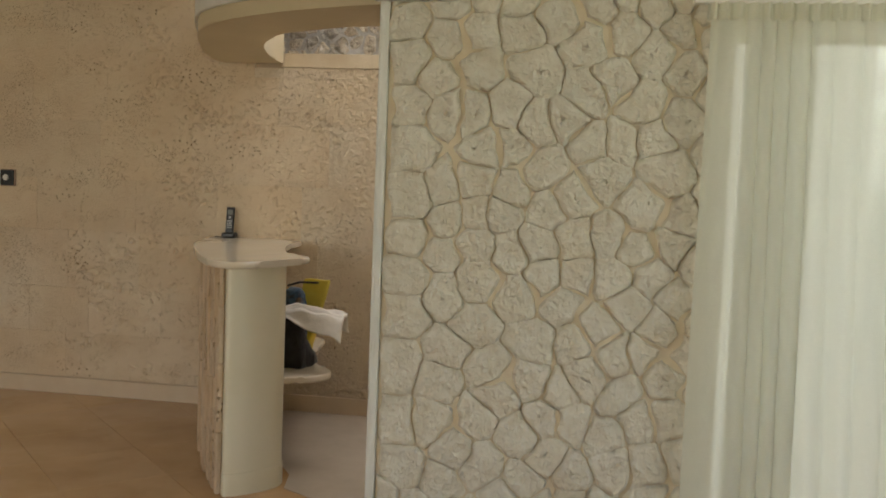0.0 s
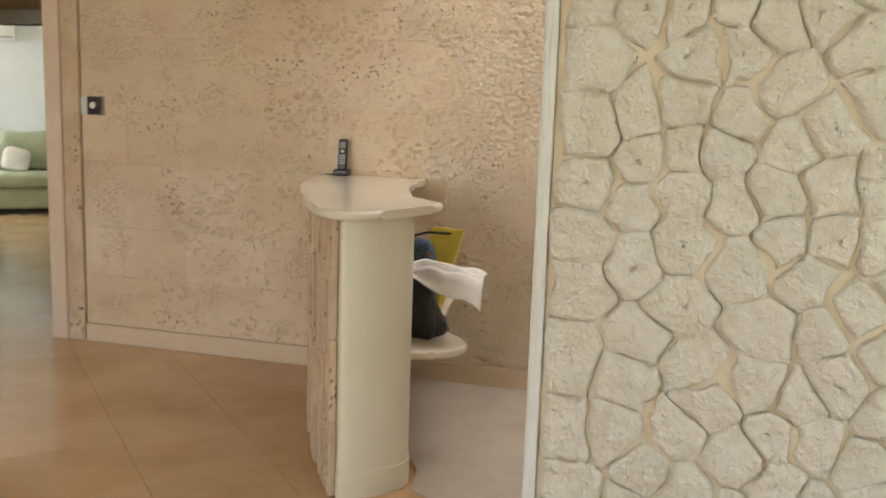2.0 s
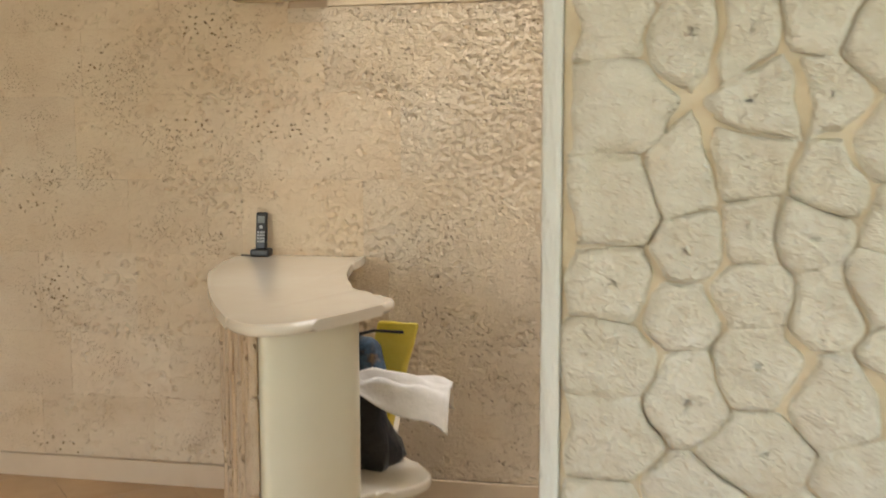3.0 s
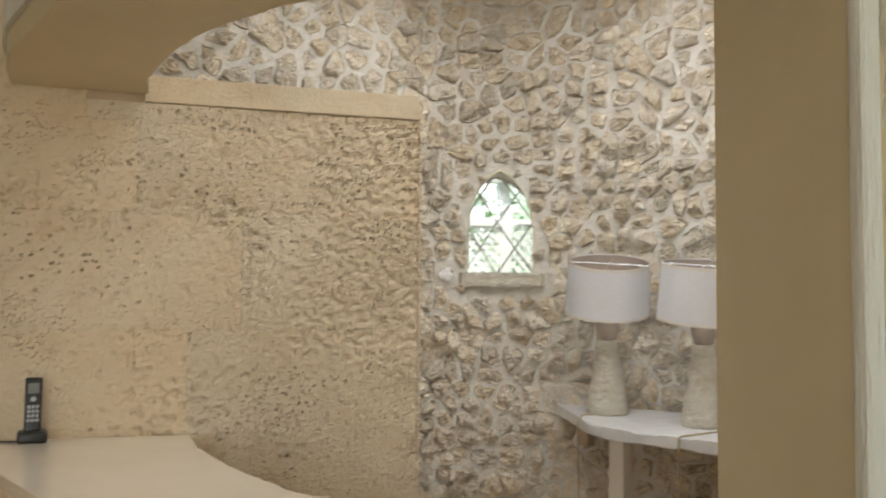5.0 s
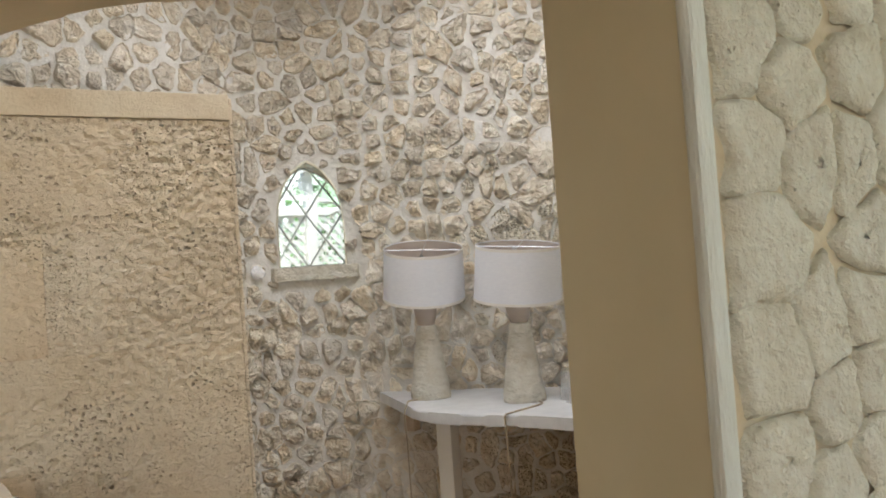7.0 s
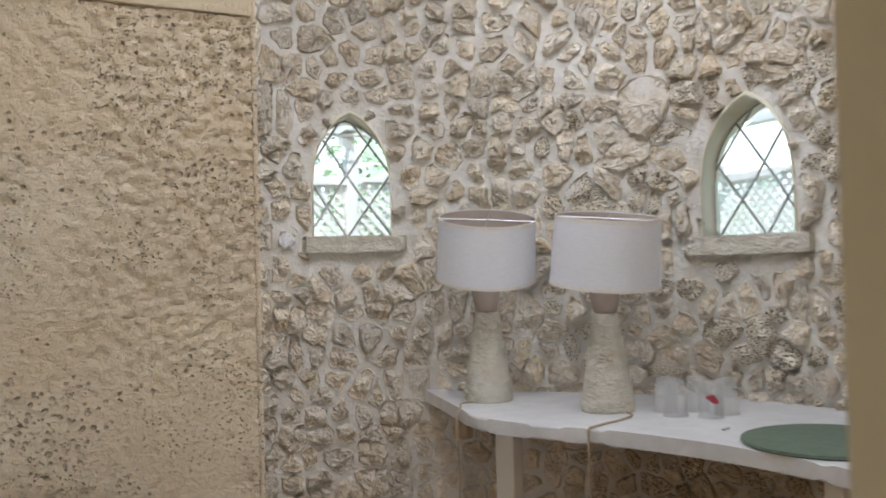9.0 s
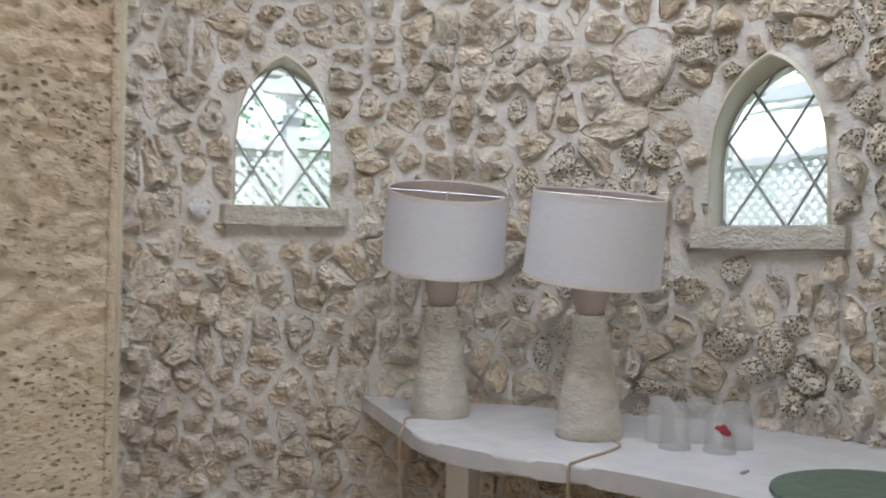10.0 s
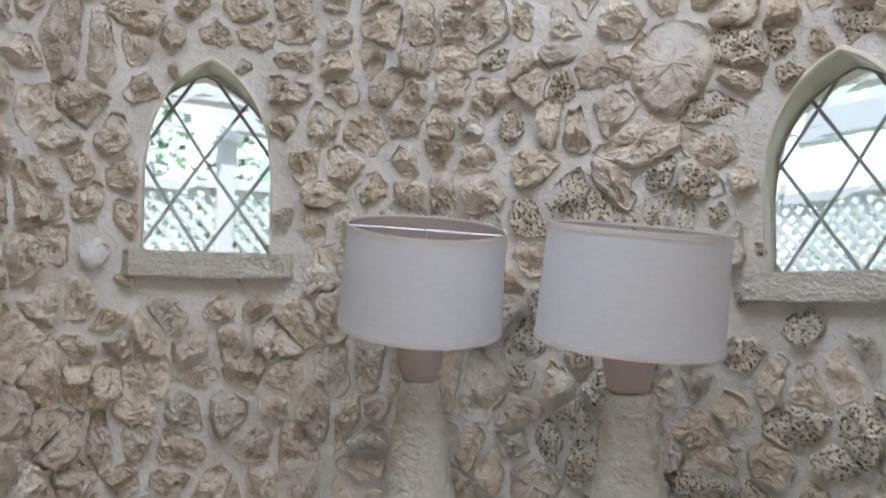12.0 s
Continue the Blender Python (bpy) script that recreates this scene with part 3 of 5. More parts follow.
cushion("cushion", -0.36, 0.47, 0.505, 0.36, M_BLUE, "plain blue square cushion on the green sofa", -14, 0)
cushion("cushion", 0.12, 0.47, 0.505, 0.34, M_CLOTH, "cream patterned cushion leaning on the green sofa", -20, 14)
armchair = group("armchair", SOFA.x + SIDE.x * 0.98 - DIR.x * 1.1, SOFA.y + SIDE.y * 0.98 - DIR.y * 1.1, 0, "sage green leather armchair beside the sofa", "armchair", rz=TURN - 70)
sofa_piece((-0.42, 0.0, 0.05), (0.42, 0.85, 0.36), 0.05, "base", armchair)
sofa_piece((-0.3, -0.02, 0.35), (0.3, 0.65, 0.5), 0.07, "seat_cushion", armchair)
sofa_piece((-0.34, 0.55, 0.4), (0.34, 0.88, 1.0), 0.12, "back_cushion", armchair)
for x0 in (-0.5, 0.3):
    sofa_piece((x0, 0.0, 0.05), (x0 + 0.2, 0.88, 0.64), 0.08, "armrest", armchair)

acp = BACK - SIDE * 0.2
ac = group("air_conditioner", acp.x - DIR.x * 0.2, acp.y - DIR.y * 0.2, 2.2, "white wall-mounted split air conditioner", "air conditioner", rz=TURN)
part("body", box((-0.5, 0, 0), (0.42, 0.195, 0.26), 0.03, segs=3), M_WHITE, ac, smooth=True)
part("vane", box((-0.46, -0.006, 0.03), (0.38, 0.02, 0.06), 0.004), M_KEYS, ac, "grey outlet vane")

# thermostat and switch plate on the slab wall
th = group("thermostat", -3.235, SLAB_Y - 0.002, 1.42, "small black thermostat with a white dial on stone wall", "thermostat")
part("plate", box((-0.045, -0.016, -0.05), (0.045, 0, 0.05), 0.004), M_BLACK, th)
part("surround", box((-0.05, -0.006, -0.055), (0.06, -0.0005, 0.055), 0.002), mat("bronze_surround", (0.3, 0.2, 0.14), (0.36, 0.25, 0.18), 20, 0.5, 0.0), th, "thin bronze surround")
part("dial", lathe([(0.02, 0), (0.02, 0.008), (0.016, 0.012)], 20), M_WHITE, th, "round white dial", smooth=True, m=pose(-0.004, -0.016, 0.002, 90))
sp = group("switch_plate", -3.31, SLAB_Y - 0.001, 1.42, "pale blank switch plate on stone wall beside thermostat", "switch")
part("plate", box((-0.022, -0.01, -0.05), (0.022, 0, 0.05), 0.003), M_TRIM, sp)

# ---- curved bar counter ----
outline = smooth_line([(-1.78, 5.715), (-1.7, 5.28), (-1.56, 4.92), (-1.34, 4.48), (-1.17, 4.19), (-1.1, 4.09), (-1.02, 4.04), (-0.93, 4.08), (-0.865, 4.2), (-0.8, 4.37), (-0.77, 4.5),
                       (-0.8, 4.57), (-0.88, 4.65), (-0.98, 4.79), (-1.09, 5.08), (-1.165, 5.4), (-1.185, 5.6), (-1.2, 5.715)], 6)
bar = group("bar_counter", -1.2, 4.7, 0, "curved bar counter with polished top and stone cladding", "counter")


def local(pts, x=-1.2, y=4.7):
    return [(p[0] - x, p[1] - y) for p in pts]


part("countertop", prism(local(outline), COUNTER_Z - 0.032, COUNTER_Z, 0.013), M_TOP, bar, "polished pale cream kidney-shaped top", smooth="flat_top")
pil = smooth_line([(-1.035, 4.13), (-0.97, 4.16), (-0.9, 4.23), (-0.84, 4.32), (-0.86, 4.42), (-0.95, 4.46), (-1.04, 4.36), (-1.065, 4.22)], 8, True)
part("end_pillar", prism(local(pil), 0.0, COUNTER_Z - 0.032), M_CREAM, bar, "smooth cream painted end pillar", smooth=True)
big = [(-0.97 + (x + 0.97) * 1.035, 4.29 + (y - 4.29) * 1.035) for x, y in pil]
part("plinth", prism(local(big), 0.0, 0.105, 0.004), M_CREAM, bar, smooth="flat_top")
clad_out = smooth_line([(-1.05, 4.15), (-1.165, 4.32), (-1.335, 4.62), (-1.55, 5.1), (-1.63, 5.715)], 7)
clad_in = [(x + 0.1, y + 0.05) for x, y in clad_out][::-1]
clad_in[0] = (clad_in[0][0], 5.715)
part("bar_wall", prism(local(clad_out + clad_in), 0.0, COUNTER_Z - 0.032), M_CREAM, bar, smooth=True)
# vertical coral cladding pieces on the outer side
rng = random.Random(5)
for a, b in zip(clad_out[:-1], clad_out[1:]):
    a, b = Vector((*a, 0)), Vector((*b, 0))
    d = (b - a)
    ang = math.degrees(math.atan2(d.y, d.x))
    zs = [0.0, rng.uniform(0.2, 0.35), rng.uniform(0.5, 0.65), rng.uniform(0.8, 0.9), COUNTER_Z - 0.034]
    for z0, z1 in zip(zs, zs[1:]):
        bm = box((0.002, 0.001, z0 + 0.002), (d.length - 0.002, 0.02 + rng.uniform(0, 0.012), z1 - 0.002), 0.006, segs=1)
        ob = part("cladding_stone", bm, M_CLAD, bar)
        ob.matrix_basis = pose(a.x + 1.2, a.y - 4.7, 0, 0, 0, ang)
shelf = smooth_line([(-1.06, 4.4), (-0.94, 4.46), (-0.86, 4.52), (-0.74, 4.6), (-0.7, 4.7), (-0.74, 4.8), (-0.83, 4.9), (-0.9, 5.06), (-0.97, 5.4), (-1.06, 5.7), (-1.5, 5.7), (-1.44, 5.1), (-1.25, 4.62)], 5, True)
part("lower_shelf", prism(local(shelf), 0.455, 0.49, 0.012), M_TOP, bar, "rounded cream lower shelf", smooth="flat_top")

# cordless phone on the counter
ph = group("cordless_phone", -1.655, 5.655, COUNTER_Z, "black cordless phone standing in its charging cradle", "phone", rz=8)
part("cradle", box((-0.042, -0.04, 0), (0.042, 0.04, 0.034), 0.01, segs=3), M_BLACK, ph, smooth=True)
hs = part("handset", box((-0.024, -0.014, 0.0), (0.024, 0.014, 0.165), 0.008, segs=3), M_BLACK, ph, smooth=True, m=pose(0, -0.002, 0.03, -10))
part("screen", box((-0.016, -0.0155, 0.115), (0.016, -0.0138, 0.147), 0.001), mat("lcd_grey", (0.2, 0.21, 0.2), (0.26, 0.27, 0.26), 9, 0.25, 0.0), hs, "small grey screen")
kb = None
for r in range(4):
    for c in range(3):
        x0, z0 = -0.0165 + c * 0.0118, 0.03 + r * 0.0135
        kb = box((x0, -0.0158, z0), (x0 + 0.0092, -0.0138, z0 + 0.009), 0.0, bm=kb)
part("keypad", kb, M_KEYS, hs, "grey number keys")
part("jog_key", lathe([(0.008, 0), (0.008, 0.003)], 16), M_KEYS, hs, m=pose(0, -0.0135, 0.098, 90))
cord = [(-1.67, 5.64, COUNTER_Z + 0.004), (-1.71, 5.65, COUNTER_Z + 0.0035), (-1.75, 5.655, COUNTER_Z + 0.004)]
tagged(part("phone_cord", tube(cord, 0.003), M_BLACK), "thin black phone cord lying on counter", "cord")

# things on the lower shelf
bag = bmesh.new()
prof = [(0.105, 0), (0.115, 0.02), (0.108, 0.06), (0.08, 0.1), (0.06, 0.15), (0.05, 0.2), (0.042, 0.25), (0.025, 0.275), (0.006, 0.28)]
bag = lathe(prof, 26)
for v in bag.verts:
    k = 1 + 0.32 * noise.noise(v.co * 16) + 0.2 * noise.noise(v.co * 34)
    v.co.x, v.co.y = v.co.x * k * 1.1 + 0.03 * noise.noise(Vector((0, 0, v.co.z * 7))), v.co.y * k
tagged(part("bin_bag", bag, M_BAG, smooth=True, m=pose(-0.945, 4.82, 0.49)), "crumpled black plastic bag standing on lower shelf", "bag")
yb = box((-0.07, -0.03, 0.0), (0.07, 0.03, 0.45), 0.012, segs=2)
bmesh.ops.subdivide_edges(yb, edges=[e for e in yb.edges if e.calc_length() > 0.05], cuts=5, use_grid_fill=True)
for v in yb.verts:
    k = v.co.z / 0.45
    v.co.x *= 0.8 + 0.35 * k
    v.co.y *= 1.3 - 1.05 * k
    v.co.z += 0.25 * v.co.x * k
    v.co += 0.012 * Vector((0, noise.noise(v.co * 12), 0.3 * noise.noise(v.co * 20)))
tagged(part("yellow_bag", yb, M_YELLOW, smooth="full", m=pose(-1.0, 5.1, 0.49, 0, 14, -14)), "bright yellow plastic bag standing on lower shelf", "bag")
hatg = group("printed_pouch", -1.0, 4.98, 0.49, "dark printed pouch with blue and orange pattern", "pouch", rz=-20)
part("body", blob((0.17, 0.08, 0.4), 0.1, 3, 8, 0.6), M_PRINT, hatg, smooth="full")
part("strap", tube([(0.0, -0.05, 0.41), (0.08, -0.05, 0.435), (0.2, -0.05, 0.44)], 0.006), M_BLACK, hatg, "thin black strap")
cl = bmesh.new()
bmesh.ops.create_grid(cl, x_segments=22, y_segments=16, size=0.5)
for v in cl.verts:
    u, w = v.co.x + 0.5, v.co.y
    z = 0.06 * (1 - (2 * w) ** 2) - 0.05 * u * u + 0.05 * noise.noise(Vector((u * 3, w * 4, 2))) - 0.07 * max(0, abs(w) - 0.25) * 4 * (0.4 + u)
    v.co = Vector((u * 0.36, w * (0.12 + 0.1 * u), z * 0.72 + 0.012 * math.sin(w * 22 + 3 * u)))
r = bmesh.ops.solidify(cl, geom=list(cl.faces), thickness=0.006)
tagged(part("napkin", cl, M_CLOTH, smooth="full", m=pose(-1.0, 4.72, 0.775, 0, 0, 4)), "crumpled white cloth napkin draped over the bags", "cloth")

# ---- curved canopy above the bar ----
can_out = smooth_line([(-1.76, 5.716), (-1.72, 5.4), (-1.62, 5.1), (-1.47, 4.72), (-1.33, 4.47), (-1.12, 4.28), (-0.82, 4.1), (-0.52, 3.98), (-0.3, 3.92), (-0.282, 3.915)], 7)
can_in = smooth_line([(-0.282, 4.4), (-0.45, 4.42), (-0.62, 4.46), (-0.81, 4.55), (-0.98, 4.66), (-1.12, 4.83), (-1.22, 5.02), (-1.29, 5.25), (-1.34, 5.5), (-1.35, 5.716)], 7)
structure(part("soffit_canopy", prism(can_out + can_in, CANOPY_Z, CANOPY_Z + 0.34, 0.012), M_TAN, smooth="flat_top"), "curved beige plaster canopy over the bar counter")
structure(part("trim_canopy", prism([(x - 0.012, y - 0.012) for x, y in can_out] + [(x + 0.02, y + 0.03) for x, y in can_out[::-1]], CANOPY_Z + 0.07, CANOPY_Z + 0.33, 0.008), M_TRIM, smooth=True), "pale rounded fascia of the canopy")

# ---- pantry behind the slab wall, with door ----
pb = box((-1.5, 6.7, 0), (-0.46, 6.8, SLAB_TOP))
box((-1.5, SLAB_Y + 0.21, SLAB_TOP - 0.05), (-0.38, 6.8, SLAB_TOP), bm=pb)
structure(part("wall_pantry", pb, M_WHITE), "plain white back and top of pantry")
pd = group("pantry_door", SLAB_END + 0.012, SLAB_Y + 0.215, 0, "white pantry door with glazed top in cream frame", "door", rz=85.5)
part("leaf", box((0.06, -0.0, 0.01), (0.68, 0.04, 2.02), 0.004), M_WHITE, pd)
for z0, z1 in ((0.0, 2.1),):
    part("jamb", box((0.0, -0.05, z0), (0.055, 0.05, z1), 0.006), M_CREAM, pd)
    part("jamb", box((0.685, -0.05, z0), (0.76, 0.05, z1), 0.006), M_CREAM, pd)
part("head", box((0.0, -0.052, 2.03), (0.76, 0.052, 2.12), 0.006), M_CREAM, pd)
for z0 in (1.38, 1.72):
    part("pane", box((0.14, -0.006, z0), (0.6, -0.002, z0 + 0.28), 0.001), M_KEYS, pd, "glossy grey pane")
    part("glazing_bar", box((0.12, -0.016, z0 - 0.03), (0.62, -0.0, z0 - 0.002), 0.004), M_CREAM, pd)
part("latch", box((0.62, -0.09, 1.08), (0.72, -0.05, 1.17), 0.012), M_WHITE, pd, "white plastic latch box")
part("handle", tube([(0.12, -0.006, 1.2), (0.12, -0.05, 1.2), (0.22, -0.05, 1.2)], 0.008), M_STEEL, pd, "small metal lever handle")
cable = smooth_line([(-0.28, 6.0), (-0.26, 6.2), (-0.29, 6.4), (-0.26, 6.62)], 5)
tagged(part("floor_cable", tube([(x, y, 0.006) for x, y in cable], 0.005), M_BLACK), "loose dark cable lying on the floor", "cable")

# ---- turret wall of coral rubble ----
PATHW = smooth_line([(-2.6, 7.15), (-1.2, 7.15), (-0.35, 7.18), (0.08, 7.4), (0.5, 7.42), (0.8, 7.23), (1.28, 6.72), (1.6, 6.34), (1.73, 5.98), (1.78, 5.4), (1.6, 4.8), (1.25, 4.4), (0.98, 4.14)], 14)
U = [0.0]
for a, b in zip(PATHW, PATHW[1:]):
    U.append(U[-1] + math.hypot(b[0] - a[0], b[1] - a[1]))
UL = U[-1]


def on_wall(u, z, h):
    """A point of the turret wall at arc length u and height z, h metres proud of it."""
    i = min(max(int(np.searchsorted(U, u)) - 1, 0), len(U) - 2)
    t = (u - U[i]) / (U[i + 1] - U[i])
    a, b = PATHW[i], PATHW[i + 1]

    def tang(k):
        p, q = PATHW[max(k - 1, 0)], PATHW[min(k + 1, len(PATHW) - 1)]
        l = math.hypot(q[0] - p[0], q[1] - p[1])
        return (q[0] - p[0]) / l, (q[1] - p[1]) / l
    ta, tb2 = tang(i), tang(i + 1)
    tx, ty = ta[0] + (tb2[0] - ta[0]) * t, ta[1] + (tb2[1] - ta[1]) * t
    l = math.hypot(tx, ty)
    return (a[0] + (b[0] - a[0]) * t + ty / l * h, a[1] + (b[1] - a[1]) * t - tx / l * h, z)


def nearest_u(x, y):
    return min(range(len(PATHW)), key=lambda i: math.hypot(PATHW[i][0] - x, PATHW[i][1] - y))


# window: centre along the wall, half width, sill height, spring height, apex height
WINS = [(U[nearest_u(0.49, 7.42)], 0.185, 1.695, 1.93, 2.27), (U[nearest_u(1.68, 6.12)], 0.196, 1.635, 1.85, 2.195)]
WT = 0.24


def arch(w, u):
    d = min(1.0, abs(u - w[0]) / w[1])
    # pointed arch of two circle arcs
    a, hgt = w[1], w[4] - w[3]
    R = (a * a + hgt * hgt) / (2 * a)
    x = d * a
    return w[3] + 0.62 * math.sqrt(max(0.0, R * R - (x + R - a) ** 2)) + 0.38 * hgt * math.sqrt(max(0.0, 1 - d * d))


def rubble_backing():
    bm = bmesh.new()
    us = list(np.arange(0, UL, 0.035)) + [UL]
    for w in WINS:
        us = [u for u in us if abs(u - w[0]) > w[1] + 0.01]
        us += list(np.linspace(w[0] - w[1], w[0] + w[1], 25))
    us = sorted(us)

    def quad(a, b, c, d):
        bm.faces.new([bm.verts.new(p) for p in (a, b, c, d)])

    for u0, u1 in zip(us, us[1:]):
        um = (u0 + u1) / 2
        w = next((w for w in WINS if abs(um - w[0]) < w[1]), None)
        spans = [(0, w[2], w[2]), (None, None, TURRET_CEIL)] if w else [(0, TURRET_CEIL, TURRET_CEIL)]
        for h in (0.0, -WT):
            if not w:
                zs = list(np.linspace(0, TURRET_CEIL, 90))
                for z0, z1 in zip(zs, zs[1:]):
                    quad(*[on_wall(u, z, h + (0.012 * noise.noise((u * 9, z * 9, 0)) + 0.006 * noise.noise((u * 24, z * 24, 3)) if h == 0 else 0)) for u, z in ((u0, z0), (u1, z0), (u1, z1), (u0, z1))])
            else:
                quad(on_wall(u0, 0, h), on_wall(u1, 0, h), on_wall(u1, w[2], h), on_wall(u0, w[2], h))
                quad(on_wall(u0, arch(w, u0), h), on_wall(u1, arch(w, u1), h), on_wall(u1, TURRET_CEIL, h), on_wall(u0, TURRET_CEIL, h))
    bmesh.ops.remove_doubles(bm, verts=bm.verts, dist=0.0005)
    return bm


rw = rubble_backing()
turret_wall = structure(part("wall_turret", rw, M_MORTAR, smooth=True), "curved turret wall of coral rubble set in white mortar")


def window(k, w, label):
    """Arched opening with a painted reveal, lead lattice, glass and a stone sill."""
    x, y, _ = on_wall(w[0], 0, 0)
    root = structure(group("window_%d" % k, x, y, w[2], label, "window"), label)

    def loc(u, z, h):
        p = on_wall(u, z, h)
        return (p[0] - x, p[1] - y, p[2] - w[2])

    us = list(np.linspace(w[0] - w[1], w[0] + w[1], 33))
    loop = [(us[0], w[2]), (us[0], (w[2] + w[3]) / 2)] + [(u, arch(w, u)) for u in us] + [(us[-1], (w[2] + w[3]) / 2), (us[-1], w[2])]
    bm = bmesh.new()
    steps = [(1.0, 0.006), (0.995, -0.13), (0.975, -0.132), (0.975, -0.16), (1.0, -0.162), (1.0, -WT - 0.01), (1.05, -WT - 0.012), (1.05, -WT + 0.01)]
    rows = []
    zc = w[2]
    for s, h in steps:
        rows.append([bm.verts.new(loc(w[0] + (u - w[0]) * s, zc + (z - zc) * (0.96 + 0.04 * s if s < 1 else s if s > 1 else 1), h)) for u, z in loop])
    for a, b in zip(rows, rows[1:]):
        for i in range(len(loop) - 1):
            bm.faces.new((a[i], a[i + 1], b[i + 1], b[i]))
    part("window_frame", bm, M_CREAM, root, "cream painted arched reveal", smooth=True)
    # painted rim round the opening on the face of the wall
    bm = bmesh.new()
    rows = []
    for s, h in ((0.997, -0.02), (0.998, 0.008), (1.01, 0.013), (1.03, 0.008), (1.04, -0.012)):
        rows.append([bm.verts.new(loc(w[0] + (u - w[0]) * s, zc + (z - zc) * s, h)) for u, z in loop])
    for a, b in zip(rows, rows[1:]):
        for i in range(len(loop) - 1):
            bm.faces.new((a[i], a[i + 1], b[i + 1], b[i]))
    part("rim", bm, M_CREAM, root, "smooth cream painted rim", smooth=True)
    # glass
    bm = bmesh.new()
    g = [(w[0] + (u - w[0]) * 0.985, zc + (z - zc) * 0.99) for u, z in loop]
    f = bm.faces.new([bm.verts.new(loc(u, z, -0.15)) for u, z in g])
    e = bmesh.ops.extrude_face_region(bm, geom=[f])
    off = Vector(loc(w[0], w[2], -0.154)) - Vector(loc(w[0], w[2], -0.15))
    for v in e["geom"]:
        if isinstance(v, bmesh.types.BMVert):
            v.co += off
    pane = part("pane", bm, M_PANE, root)
    pane.visible_shadow = False

    def inside(u, z):
        return abs(u - w[0]) < w[1] * 0.97 and w[2] + 0.004 < z < w[2] + (arch(w, u) - w[2]) * 0.985

    dw, dh = w[1] * 0.88, 0.302
    for sgn in (-1, 1):
        for j in range(-4, 7):
            pts = []
            for s in np.linspace(-0.1, 1.0, 180):
                u, z = w[0] + sgn * (s * dw * 2.4 - dw * 1.2), w[2] + (s * 2.4 - 1.2) * dh * 1.0 + j * dh
                if inside(u, z):
                    pts.append(loc(u, z, -0.145))
            if len(pts) > 4:
                part("lead_bar", tube([pts[0], pts[len(pts) // 2], pts[-1]], 0.0055, 6), M_LEAD, root, smooth=True)
    rimline = [loc(w[0] + (u - w[0]) * 0.965, zc + 0.004 + (z - zc) * 0.98, -0.145) for u, z in loop]
    part("border_bar", tube(rimline + [rimline[0]], 0.004, 6), M_LEAD, root, "thin lead border of the glass", smooth=True)
    # stone sill
    bm = box((0, 0, 0), (1, 1, 1))
    bmesh.ops.subdivide_edges(bm, edges=bm.edges[:], cuts=9, use_grid_fill=True)
    for v in bm.verts:
        u = w[0] - w[1] - 0.055 + v.co.x * (2 * w[1] + 0.13)
        p = loc(u, w[2] - 0.075 + v.co.z * 0.073, -0.14 + v.co.y * 0.185)
        v.co = Vector(p) + 0.006 * Vector((noise.noise(Vector(p) * 18), noise.noise(Vector(p) * 18 + Vector((5, 0, 0))), noise.noise(Vector(p) * 18 + Vector((0, 9, 0)))))
    part("window_sill", bm, M_CHALK, root, "rough whitewashed stone sill", smooth=True)
    return root


for k, w in enumerate(WINS):
    window(k + 1, w, "small pointed arch window with diamond leaded glass")

# ---- curved wall table in the turret ----
front = smooth_line([(0.77, 7.24), (0.645, 6.68), (0.597, 6.48), (0.612, 6.345), (0.685, 6.145), (0.8, 5.96), (0.885, 5.75), (0.95, 5.5), (0.975, 5.25), (0.97, 5.0), (1.0, 4.75)], 7)
u0, u1 = U[nearest_u(0.77, 7.25)], U[nearest_u(1.5, 4.7)]
back = [on_wall(u, 0, 0.0)[:2] for u in np.linspace(u1, u0, 40)]
tab = group("wall_table", 1.0, 6.0, 0, "white painted curved table fixed along stone wall", "table")
part("tabletop", prism(local(front + back, 1.0, 6.0), TABLE_Z - 0.052, TABLE_Z, 0.01), M_TABLE, tab, "worn white painted top", smooth="flat_top")
for x, y, rz in ((0.78, 6.52, 30), (1.05, 5.2, 80)):
    part("leg", box((-0.04, -0.04, 0), (0.04, 0.04, TABLE_Z - 0.055), 0.006), M_WHITE, tab, m=pose(x - 1.0, y - 6.0, 0, 0, 0, rz))
part("bracket", box((-0.03, -0.03, TABLE_Z - 0.17), (0.03, 0.03, TABLE_Z - 0.055), 0.006), M_CLAD, tab, "tan wooden bracket", m=pose(0.775 - 1, 6.88 - 6, 0, 0, 0, 30))


